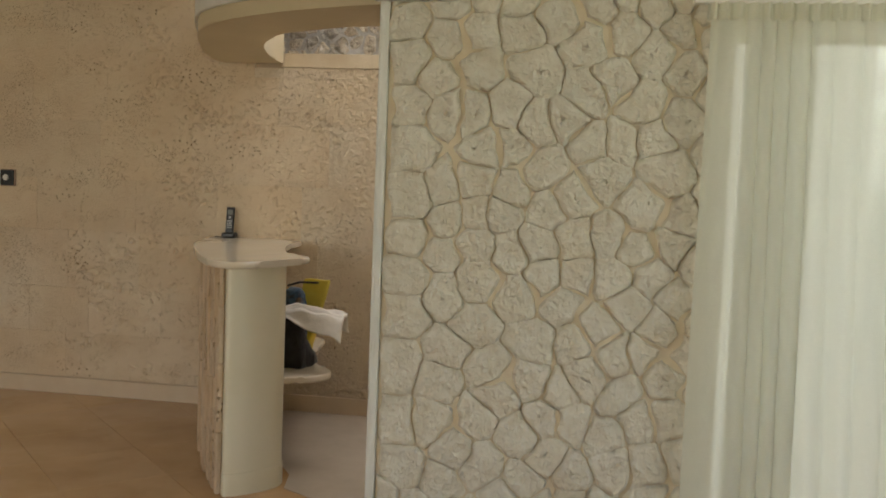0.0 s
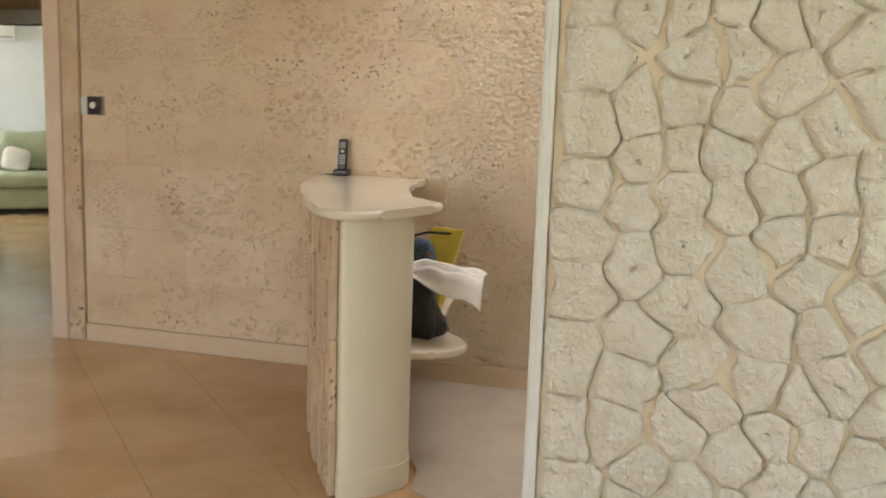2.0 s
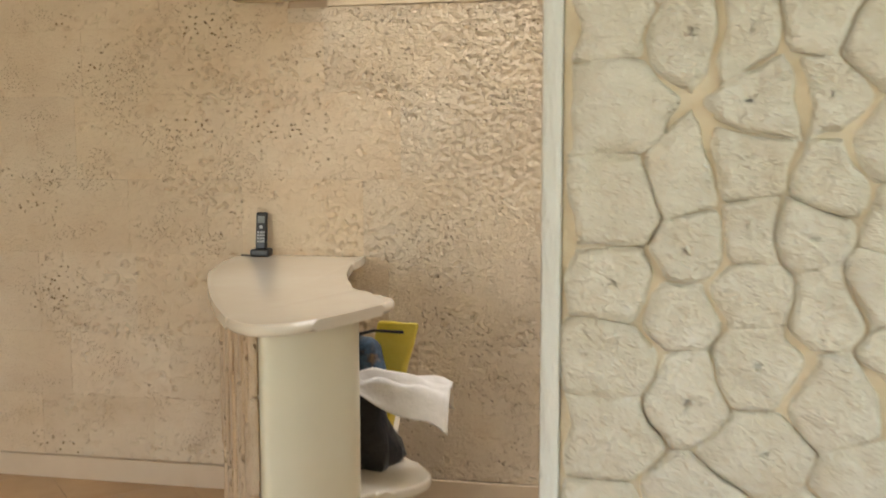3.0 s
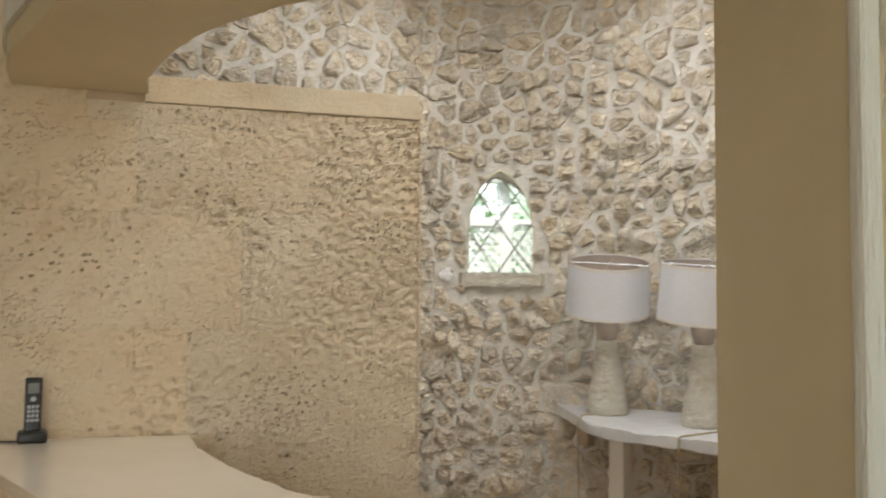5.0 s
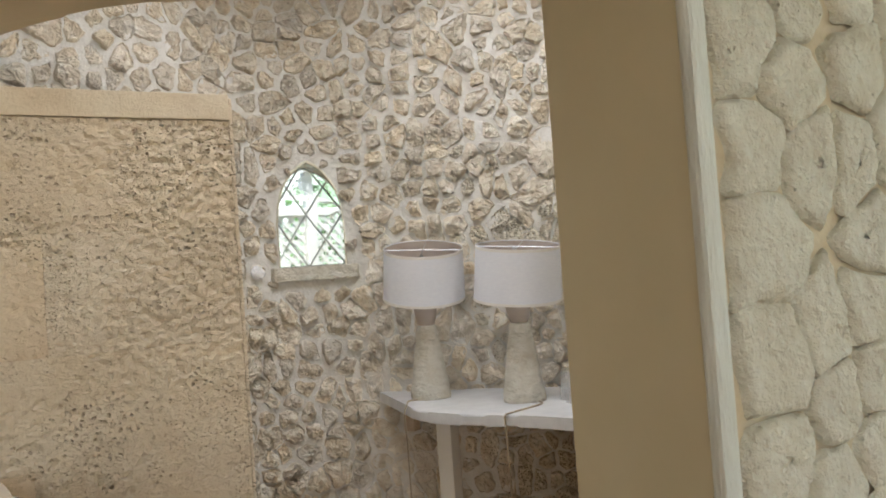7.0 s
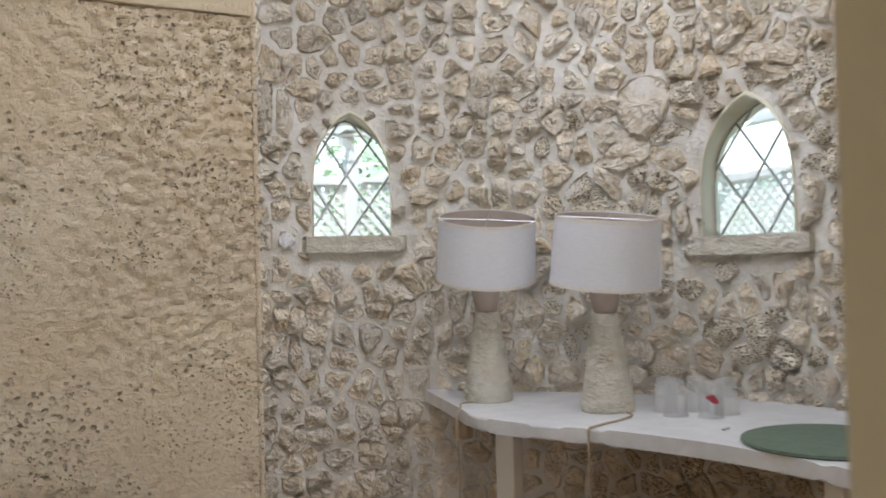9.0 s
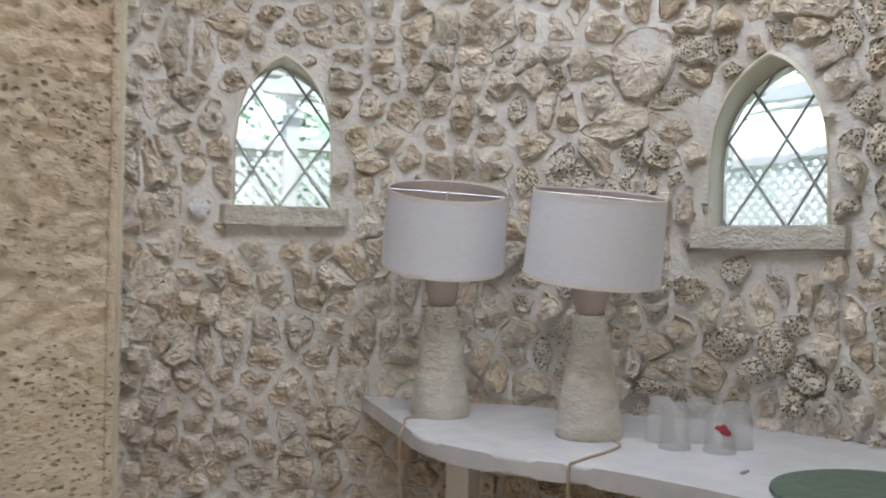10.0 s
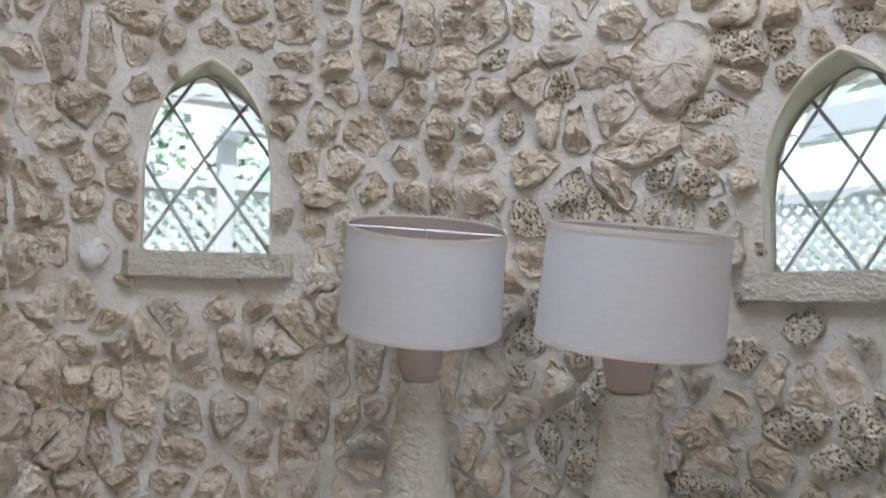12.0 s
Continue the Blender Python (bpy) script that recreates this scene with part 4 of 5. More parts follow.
# ---- table lamps ----
def table_lamp(x, y, lean, nod, turn, seed, lift, tall, label):
    lamp = group("table_lamp", x, y, TABLE_Z, label, "lamp", "pair of table lamps", rz=turn)
    prof = [(0.1, 0.0), (0.103, 0.012), (0.1, 0.04)] + [(0.1 - 0.052 * (k / 12), 0.04 + 0.33 * k / 12) for k in range(1, 13)]
    bm = lathe(prof, 40)
    for v in bm.verts:
        r = math.hypot(v.co.x, v.co.y)
        if r > 0.01:
            k = 1 + 0.045 * noise.noise((v.co.x * 14 + seed, v.co.y * 14, v.co.z * 40)) + 0.03 * noise.noise((v.co.x * 30, v.co.y * 30 + seed, v.co.z * 26))
            v.co.x, v.co.y = v.co.x * k, v.co.y * k
    part("base", bm, M_CHALK, lamp, "rough chalky cone-shaped base", smooth="full")
    part("neck", lathe([(0.03, 0.366), (0.043, 0.375), (0.054, 0.415), (0.06, 0.465), (0.058, 0.505), (0.03, 0.525), (0.01, 0.53)], 28), M_NECK, lamp, "taupe rounded cup", smooth=True)
    part("stem", lathe([(0.008, 0.525), (0.008, 0.7), (0.014, 0.705), (0.014, 0.72), (0.004, 0.73)], 12), M_STEEL, lamp, "metal stem and finial", smooth=True)
    sh = part("shade", lathe([(0.21, 0.0), (0.2, tall), (0.198, tall), (0.208, 0.0)], 56, closed=True), M_SHADE, lamp, "white linen drum shade", smooth=True, m=pose(0, 0, lift, nod, lean, 0))
    part("lining", lathe([(0.2078, 0.004), (0.1977, tall - 0.004), (0.1974, tall - 0.004), (0.2075, 0.004)], 56, closed=True), M_NECK, sh, "dull taupe inner lining", smooth=True)
    part("hem", lathe([(0.2115, 0.0), (0.211, 0.012), (0.2095, 0.012), (0.21, 0.0)], 56, closed=True), M_CLOTH, sh, smooth=True)
    part("hem", lathe([(0.2015, tall - 0.013), (0.201, tall + 0.001), (0.1985, tall + 0.001), (0.1995, tall - 0.013)], 56, closed=True), M_CLOTH, sh, smooth=True)
    sp = tube([(-0.197, 0, tall - 0.01), (0, 0, tall - 0.009), (0.197, 0, tall - 0.01)], 0.002)
    tube([(0, -0.197, tall - 0.01), (0, 0, tall - 0.009), (0, 0.197, tall - 0.01)], 0.002, bm=sp)
    part("spider", sp, M_STEEL, sh, "thin wire spider")
    return lamp


table_lamp(0.84, 6.77, 3.6, 14.0, -33, 1.0, 0.512, 0.258, "rough chalk-white cone lamp with slightly tilted drum shade")
table_lamp(1.07, 6.265, 5.0, 8.0, -41, 9.0, 0.482, 0.26, "chalky cone lamp with clearly tilted white drum shade")


def cable_on(name, pts, label):
    xy = smooth_line([(p[0], p[1]) for p in pts], 6)
    zs = np.interp(np.linspace(0, 1, len(xy)), np.linspace(0, 1, len(pts)), [p[2] for p in pts])
    tagged(part(name, tube([(x, y, z) for (x, y), z in zip(xy, zs)], 0.004), M_CORD, smooth=True), label, "cord")


TZ = TABLE_Z + 0.0045
cable_on("lamp_cord", [(0.745, 6.74, TZ), (0.7, 6.74, TZ), (0.665, 6.7, TZ), (0.645, 6.66, TZ), (0.617, 6.64, TZ - 0.03), (0.62, 6.64, 0.8), (0.632, 6.66, 0.5)], "tan lamp cord running over table edge")
cable_on("lamp_cord", [(1.08, 6.165, TZ), (1.05, 6.1, TZ), (0.95, 6.05, TZ), (0.86, 6.02, TZ), (0.775, 5.985, TZ), (0.765, 5.98, TZ - 0.03), (0.773, 5.985, 0.8), (0.786, 6.0, 0.5)], "tan lamp cord hanging over table front")


# ---- tumblers, mat and clip on the table ----
def tumbler(x, y, red, label):
    g = group("tumbler", x, y, TABLE_Z, label, "glass", "tumblers on the table")
    part("glass", lathe([(0.044, 0.002), (0.0465, 0.0), (0.0475, 0.005), (0.045, 0.01), (0.0415, 0.085), (0.0395, 0.088), (0.0385, 0.108), (0.0365, 0.111), (0.0355, 0.128), (0.034, 0.131), (0.002, 0.13), (0.002, 0.127), (0.033, 0.127), (0.0425, 0.01), (0.044, 0.002)], 32), M_TUMBLER, g, smooth=True)
    if red:
        bm = blob((0.034, 0.004, 0.022), 0.75, 1.6, 4, 0.9, 3)
        part("emblem", bm, M_RED, g, "small red emblem", m=pose(-0.029, -0.031, 0.06, 0, 30, -45))
    return g


tumbler(1.185, 6.02, False, "frosted clear tumbler on white table")
tumbler(1.265, 5.925, True, "frosted clear tumbler with small red emblem")
tumbler(1.36, 5.945, False, "frosted clear ribbed tumbler on white table")
tumbler(1.325, 6.06, False, "frosted clear tumbler behind the others")
tumbler(1.223, 6.114, False, "frosted clear tumbler behind the others")
tagged(part("table_mat", lathe([(0.255, 0.0), (0.262, 0.004), (0.26, 0.012), (0.25, 0.015)], 64), M_GREENMAT, smooth=True, m=pose(1.22, 5.38, TABLE_Z)), "round dark green mat on white table", "mat")
tagged(part("clip", box((-0.022, -0.005, 0), (0.022, 0.005, 0.006), 0.002), M_STEEL, m=pose(1.13, 5.72, TABLE_Z, 0, 0, 20)), "small grey metal clip lying on table", "clip")

# ---- curtain and garden door ----
bm = bmesh.new()
cols = 340
rows = []
for j, z in enumerate(np.linspace(0.02, 2.14, 26)):
    row = []
    for i in range(cols + 1):
        s = i / cols
        x = 0.955 + s * 1.9
        amp = 0.02 + 0.014 * noise.noise((x * 6, 0, 1))
        ph_ = x * 74 + 9 * noise.noise((x * 4, z * 0.15, 0))
        y = 3.64 + amp * math.sin(ph_) * (0.75 + 0.25 * (2.1 - z) / 2.1) + 0.02 * noise.noise((x * 5, z * 0.8, 4))
        xx = x + 0.008 * math.cos(ph_)
        row.append(bm.verts.new((xx, y, z)))
    rows.append(row)
for a, b in zip(rows, rows[1:]):
    for i in range(cols):
        bm.faces.new((a[i], a[i + 1], b[i + 1], b[i]))
curt = group("curtain", 0, 0, 0, "sheer white pleated curtain over garden door", "curtain")
part("voile", bm, M_VOILE, curt, smooth="full")
hd = bmesh.new()
hr = []
for z in (2.09, 2.095, 2.11, 2.13, 2.15):
    hr.append([hd.verts.new((0.945 + i * 1.92 / 300, 3.615 + 0.022 * math.sin(i * 1.92 / 300 * 150 + 3 * noise.noise((i * 0.05, 0, 0))) - 0.004 * (z < 2.092), z + 0.004 * noise.noise((i * 0.1, z, 0)))) for i in range(301)])
for a, b in zip(hr, hr[1:]):
    for i in range(300):
        hd.faces.new((a[i], a[i + 1], b[i + 1], b[i]))
part("heading_tape", hd, M_VOILE, curt, "gathered white heading", smooth="full")
tagged(part("curtain_rail", box((0.9, 3.63, 2.152), (2.9, 3.67, 2.19), 0.006), M_WHITE), "plain white curtain rail above the garden door", "curtain rail")
for x in (1.3, 2.5):
    part("bracket", box((x, 3.66, 2.155), (x + 0.03, 3.865, 2.185)), M_WHITE, bpy.data.objects["curtain_rail"])
gd = structure(group("door_1", 0, 0, 0, "white framed glazed garden door behind sheer curtain", "door"), "white framed glazed garden door behind sheer curtain")
for x0, x1 in ((1.0, 1.07), (1.93, 2.0), (2.88, 2.95)):
    part("stile", box((x0, 3.9, 0), (x1, 3.96, 2.14), 0.004), M_WHITE, gd)
for z0, z1 in ((0.0, 0.12), (2.06, 2.14)):
    for x0, x1 in ((1.07, 1.93), (2.0, 2.88)):
        part("rail", box((x0, 3.905, z0), (x1, 3.955, z1), 0.004), M_WHITE, gd)
for x0, x1 in ((1.07, 1.93), (2.0, 2.88)):
    p = part("pane", box((x0, 3.927, 0.12), (x1, 3.933, 2.06)), M_PANE, gd)
    p.visible_shadow = False

# ---- garden ----
gr = bmesh.new()
bmesh.ops.create_grid(gr, x_segments=4, y_segments=4, size=400, matrix=Matrix.Translation((0, 0, -0.22)))
structure(part("ground", gr, M_GRASS), "green lawn that reaches to the distance")

# unseen pale ground slabs that throw sunlight up at the porch and trellis
structure(part("pavement", box((-3.5, 7.75, -0.3), (4.4, 10.2, -0.1)), M_BOUNCE), "unseen pale slab added outside the turret to bounce light")
structure(part("pavement_side", box((2.1, 4.1, -0.3), (4.4, 7.745, -0.1)), M_BOUNCE), "unseen pale slab added beside the turret to bounce light")


def shrub(x, y, w, h, n, seed, label, leaf=0.09):
    r = random.Random(seed)
    verts, faces = [], []
    for _ in range(n):
        a, b, c = r.uniform(0, 6.283), r.uniform(-1, 1), r.uniform(0.35, 1) ** 0.5
        s = math.sqrt(1 - b * b)
        p = Vector((math.cos(a) * s * w * c, math.sin(a) * s * w * c, h * (0.52 + 0.48 * b * c)))
        p *= 1 + 0.35 * noise.noise(p * 1.6 + Vector((seed, 0, 0)))
        d = Vector((r.uniform(-1, 1), r.uniform(-1, 1), r.uniform(-0.6, 1))).normalized()
        q = d.orthogonal().normalized() * leaf * 0.3
        l = leaf * r.uniform(0.7, 1.5)
        i = len(verts)
        verts += [p, p + d * l * 0.5 + q, p + d * l, p + d * l * 0.5 - q]
        faces.append((i, i + 1, i + 2, i + 3))
    g = group("shrub", x, y, -0.22, label, "shrub")
    me = bpy.data.meshes.new("leaves")
    me.from_pydata(verts, [], faces)
    me.materials.append(M_LEAF)
    o = new("leaves", me)
    o.parent = g
    for k in range(4):
        part("stem", tube([(0.05 * k - 0.08, 0, 0), (0.1 * k - 0.15, 0.05 * k, h * 0.35), (0.3 * k - 0.4, 0.1 * k - 0.1, h * 0.75)], 0.02), M_CORD, g)


for i, (x, y, w, h) in enumerate(((1.0, 11.4, 1.7, 3.6), (3.4, 11.2, 1.6, 3.2), (-1.2, 11.4, 1.5, 3.6), (5.8, 7.6, 1.4, 2.8), (5.4, 5.0, 1.3, 1.7), (3.2, 8.2, 0.6, 1.65), (4.4, 6.6, 0.45, 1.5), (0.9, 9.9, 0.8, 1.9))):
    shrub(x, y, w, h, 3200, i + 1, "leafy green garden shrub beside the porch")


def trellis(name_x, x0, y0, length, rz, z0, z1, label):
    t = group("trellis", x0, y0, -0.22, label, "trellis", "porch trellis panels", rz=rz)
    h = z1 - z0
    for xx in ((0, length) if name_x == "end" else (0,)):
        part("post", box((xx - 0.045, -0.045, 0), (xx + 0.045, 0.045, z1 + 0.3), 0.006), M_WHITE, t)
    for zz in (z0, z1):
        part("rail", box((0.045, -0.03, zz - 0.03), (length - 0.045, 0.03, zz + 0.03), 0.004), M_WHITE, t)
    step = 0.06
    for sgn in (1, -1):
        k = -h
        while k < length:
            a = max(0.045, k)
            b = min(length - 0.045, k + h)
            if b - a > 0.05:
                za, zb = z0 + (a - k), z0 + (b - k)
                if sgn < 0:
                    za, zb = z1 - (a - k), z1 - (b - k)
                d = Vector((b - a, 0, zb - za))
                me = box((0, -0.005, -0.014), (d.length, 0.005, 0.014))
                o = part("slat", me, M_WHITE, t)
                o.matrix_basis = pose(a, 0.006 * sgn, za, 0, -math.degrees(math.atan2(d.z, d.x)), 0)
            k += step * 1.414
    return t


TREL = "white painted diagonal trellis panel of porch"
trellis("n", -0.57, 9.3, 1.8, 0, 0.5, 2.4, TREL)
trellis("end", 1.23, 9.3, 2.67, 0, 0.5, 2.4, TREL)
trellis("e", 3.9, 4.9, 2.2, 90, 0.5, 2.4, TREL)
trellis("end", 3.9, 7.1, 2.2, 90, 0.5, 2.4, TREL)
porch = group("porch_roof", 1.5, 8.4, 2.47, "white painted open porch roof of beams", "roof")
for y in (-0.1, 0.32, 0.79):
    part("beam", box((-3.2, y, 0.0), (2.46, y + 0.1, 0.12), 0.006), M_WHITE, porch)
for x in (1.5, 2.36):
    part("beam", box((x, -3.8, 0.0), (x + 0.1, -0.12, 0.12), 0.006), M_WHITE, porch)


# self-lit white and green mottle, so the view through the windows blows out
def glow_backdrop_mat():
    m = bpy.data.materials.new("glowing_garden_backdrop")
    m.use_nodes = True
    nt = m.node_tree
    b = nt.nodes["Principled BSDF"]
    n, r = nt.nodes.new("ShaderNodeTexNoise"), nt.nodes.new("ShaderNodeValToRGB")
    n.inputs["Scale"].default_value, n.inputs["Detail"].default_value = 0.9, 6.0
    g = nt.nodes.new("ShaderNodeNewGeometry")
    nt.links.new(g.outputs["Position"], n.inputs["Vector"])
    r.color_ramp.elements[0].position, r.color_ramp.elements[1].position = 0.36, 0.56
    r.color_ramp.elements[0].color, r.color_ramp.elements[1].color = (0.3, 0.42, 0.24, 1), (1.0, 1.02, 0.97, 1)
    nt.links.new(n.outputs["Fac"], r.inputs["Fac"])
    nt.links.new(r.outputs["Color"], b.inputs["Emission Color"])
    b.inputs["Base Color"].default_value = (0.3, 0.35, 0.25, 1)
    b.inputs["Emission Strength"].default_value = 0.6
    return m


M_GLOW = glow_backdrop_mat()
# emissive sheets added in place of a sunlit garden
structure(part("backdrop_north", box((-6, 15.0, -0.3), (16, 15.1, 7.5)), M_GLOW), "glowing sheet standing in for the bright garden behind the porch")
structure(part("backdrop_east", box((16.0, -6, -0.3), (16.1, 15.0, 7.5)), M_GLOW), "glowing sheet standing in for the bright garden beside the porch")
sd = group("potted_plant", 2.75, 6.3, -0.22, "spiky green plant in a tall pot outside window", "plant")
part("pot", lathe([(0.14, 0), (0.17, 0.02), (0.2, 1.5), (0.22, 1.55), (0.2, 1.56)], 20), M_CHALK, sd, smooth=True)
lv = bmesh.new()
rng = random.Random(3)
for k in range(46):
    a, e, l = rng.uniform(0, 6.283), rng.uniform(0.25, 1.3), rng.uniform(0.3, 0.6)
    d = Vector((math.cos(a) * math.cos(e), math.sin(a) * math.cos(e), math.sin(e)))
    s = d.cross(Vector((0, 0, 1))).normalized() * 0.016
    p = [Vector((0, 0, 1.54)) + d * l * t + Vector((0, 0, -0.25 * l * t * t)) for t in (0, 0.4, 0.75, 1)]
    vs = [(lv.verts.new(q - s * k2), lv.verts.new(q + s * k2)) for q, k2 in zip(p, (0.8, 1, 0.7, 0.05))]
    for (a0, a1), (b0, b1) in zip(vs, vs[1:]):
        lv.faces.new((a0, a1, b1, b0))
part("leaves", lv, M_LEAF, sd)

# ---- pieces of the walls and floor ----
# partition stones
rng = random.Random(11)
# seats of the large stones along the open edge; the others are strewn between and beyond them
NEAR_STONES = [(-0.152, 2.106), (-0.146, 1.943), (-0.131, 1.78), (-0.134, 1.61), (-0.133, 1.411), (-0.134, 1.248), (-0.134, 1.114),
               (-0.133, 0.956), (-0.139, 0.74), (-0.14, 0.522), (-0.117, 0.316), (-0.012, 2.053), (-0.008, 1.772), (-0, 1.465),
               (0.016, 1.344), (0.012, 1.199), (0.009, 1.043), (0.025, 0.808), (-0.028, 0.524), (0.075, 0.413), (0.115, 2.076),
               (0.126, 1.915), (0.106, 1.763), (0.16, 1.619), (0.117, 1.48), (0.131, 1.364), (0.136, 1.245), (0.148, 1.102),
               (0.149, 0.928), (0.201, 0.752), (0.171, 0.558), (0.19, 0.366), (0.282, 2.078), (0.252, 1.778), (0.241, 1.622),
               (0.272, 1.464), (0.243, 1.365), (0.254, 1.222), (0.299, 1.048), (0.379, 0.864), (0.375, 0.719), (0.329, 0.502),
               (0.343, 1.919), (0.392, 1.544), (0.406, 1.382), (0.383, 1.261), (0.411, 1.131), (0.529, 2.039)]
seeds = list(NEAR_STONES)
for z in list(np.arange(0.06, 0.3, 0.13)) + list(np.arange(2.24, CEIL, 0.14)):
    seeds.append((PART_X + 0.085, z))
x = PART_X + 0.2
while x < 1.06:
    z = rng.uniform(-0.05, 0.08)
    while z < CEIL + 0.1:
        q = (x + rng.uniform(-0.036, 0.036), z + rng.uniform(-0.02, 0.02))
        if all(math.hypot((q[0] - p[0]) * 1.15, q[1] - p[1]) > 0.112 for p in seeds):
            seeds.append(q)
        z += rng.uniform(0.06, 0.12)
    x += 0.06
facing = structure(part("wall_partition_facing", box((PART_X + 0.038, PART_Y0 - 0.008, 0), (1.0, PART_Y0 - 0.002, CEIL)), M_JOINT), "tan jointing between limewashed facing stones")


def on_part(u, z, h):
    return (u, PART_Y0 - 0.008 - h, z)


def joined(x, z):
    """1 where the limewash bridges the joint, 0 where the joint is open."""
    t = min(1.0, max(0.0, (noise.noise((x * 8.5, z * 6.5, 2.0)) + 0.1) * 3.2))
    return t * t * (3 - 2 * t)


def face_height(x, z):
    return 0.019 + 0.005 * noise.noise((x * 5, z * 5, 8.0)) + 0.006 * noise.noise((x * 15, z * 15, 4.0)) + 0.005 * noise.noise((x * 45, z * 45, 6.0)) + 0.002 * noise.noise((x * 95, z * 95, 1.0))


for s, poly in cells(seeds, (PART_X + 0.042, 0), (1.0, CEIL), 0.16):
    cx, cz = sum(p[0] for p in poly) / len(poly), sum(p[1] for p in poly) / len(poly)
    rim, n = [], len(poly)
    for k in range(n):
        a, b = poly[k], poly[(k + 1) % n]
        m_ = max(1, int(math.hypot(b[0] - a[0], b[1] - a[1]) / 0.011))
        rim += [(a[0] + (b[0] - a[0]) * t / m_, a[1] + (b[1] - a[1]) * t / m_) for t in range(m_)]
    if len(rim) < 4:
        continue
    # rounded open corners and wavy edges
    soft = rim[:]
    for _ in range(4):
        soft = [((soft[i - 1][0] + 2 * soft[i][0] + soft[(i + 1) % len(soft)][0]) / 4, (soft[i - 1][1] + 2 * soft[i][1] + soft[(i + 1) % len(soft)][1]) / 4) for i in range(len(soft))]
    lift = rng.uniform(-0.003, 0.007)
    v, f = [], []
    N = len(rim)
    for s_, low in ((1.0, 0.0), (0.985, 0.1), (0.955, 0.4), (0.91, 0.78), (0.83, 0.97), (0.68, 1.0), (0.5, 1.0), (0.3, 1.0), (0.12, 1.0)):
        for i, ((x0, z0), (x1, z1)) in enumerate(zip(rim, soft)):
            tx, tz = rim[(i + 1) % N][0] - rim[i - 1][0], rim[(i + 1) % N][1] - rim[i - 1][1]
            level = abs(tx) / (math.hypot(tx, tz) + 1e-6)
            j = min(1.0, max(0.0, joined(x0, z0) * 0.7 + 1.1 * level * level - 0.5))
            w = (1 - j) * (0.001 + 0.022 * max(0.0, noise.noise((x0 * 6, z0 * 4, 3)) + 0.1))
            d = math.hypot(x1 - cx, z1 - cz) + 1e-6
            x = x0 * j + x1 * (1 - j)
            z = z0 * j + z1 * (1 - j)
            x, z = x - (x - cx) / d * w, z - (z - cz) / d * w
            x, z = cx + (x - cx) * s_, cz + (z - cz) * s_
            x, z = x + 0.026 * noise.noise((x * 9, z * 11, 2.5)) + 0.006 * noise.noise((x * 25, z * 25, 2.5)), z + 0.016 * noise.noise((x * 9, z * 7, 9.5))
            e = min(1.0, (1 - s_) / 0.3)
            top = face_height(x, z) + lift * e + 0.0022 * noise.noise((x * 60 + 20 * noise.noise((x * 8, z * 8, 0)), z * 110, 5))
            hh = top * (low * (1 - j) + (0.62 + 0.38 * low) * j)
            v.append(on_part(x, z, hh - (0.004 * (1 - j) if s_ == 1.0 else 0)))
    v.append(on_part(cx, cz, face_height(cx, cz) + lift))
    for r_ in range(8):
        for i in range(N):
            f.append((r_ * N + i, r_ * N + (i + 1) % N, (r_ + 1) * N + (i + 1) % N, (r_ + 1) * N + i))
    for i in range(N):
        f.append((8 * N + i, 8 * N + (i + 1) % N, 9 * N))
    stone_object("stone", v, f, M_PEBBLE, facing, True)

# coral slabs
def ease(v, lo, hi):
    t = min(1.0, max(0.0, (v - lo) / (hi - lo)))
    return t * t * (3 - 2 * t)


def slab_wear(x, z):
    """Depth to which the face of the slab wall is eaten away: dense craters near its free end, scattered pits elsewhere."""
    rough = ease(x + 0.25 * noise.noise((x * 3, z * 3, 1)), -1.15, -0.72) * ease(z + 0.2 * noise.noise((x * 4, z * 4, 5)), 1.0, 1.5)
    n1 = noise.noise((x * 33, z * 42, 2)) + 0.6 * noise.noise((x * 68, z * 80, 6))
    crater = 0.75 * ease(n1, 0.1, 0.34) + 0.25 * ease(n1, -0.4, 0.2)
    patch = ease(noise.noise((x * 3.4, z * 4.6, 9)), 0.0, 0.3)
    n2 = noise.noise((x * 30, z * 38, 12)) + 0.5 * noise.noise((x * 70, z * 80, 3))
    pit = ease(n2, 0.42 - 0.22 * patch, 0.56 - 0.2 * patch) * (0.5 + 0.5 * patch)
    soft_ = 0.5 + 0.5 * noise.noise((x * 7, z * 7, 4))
    return min(0.0205, 0.001 * soft_ + 0.0085 * rough * crater + 0.011 * (1 - rough) * pit + 0.0012 * patch * abs(n1))


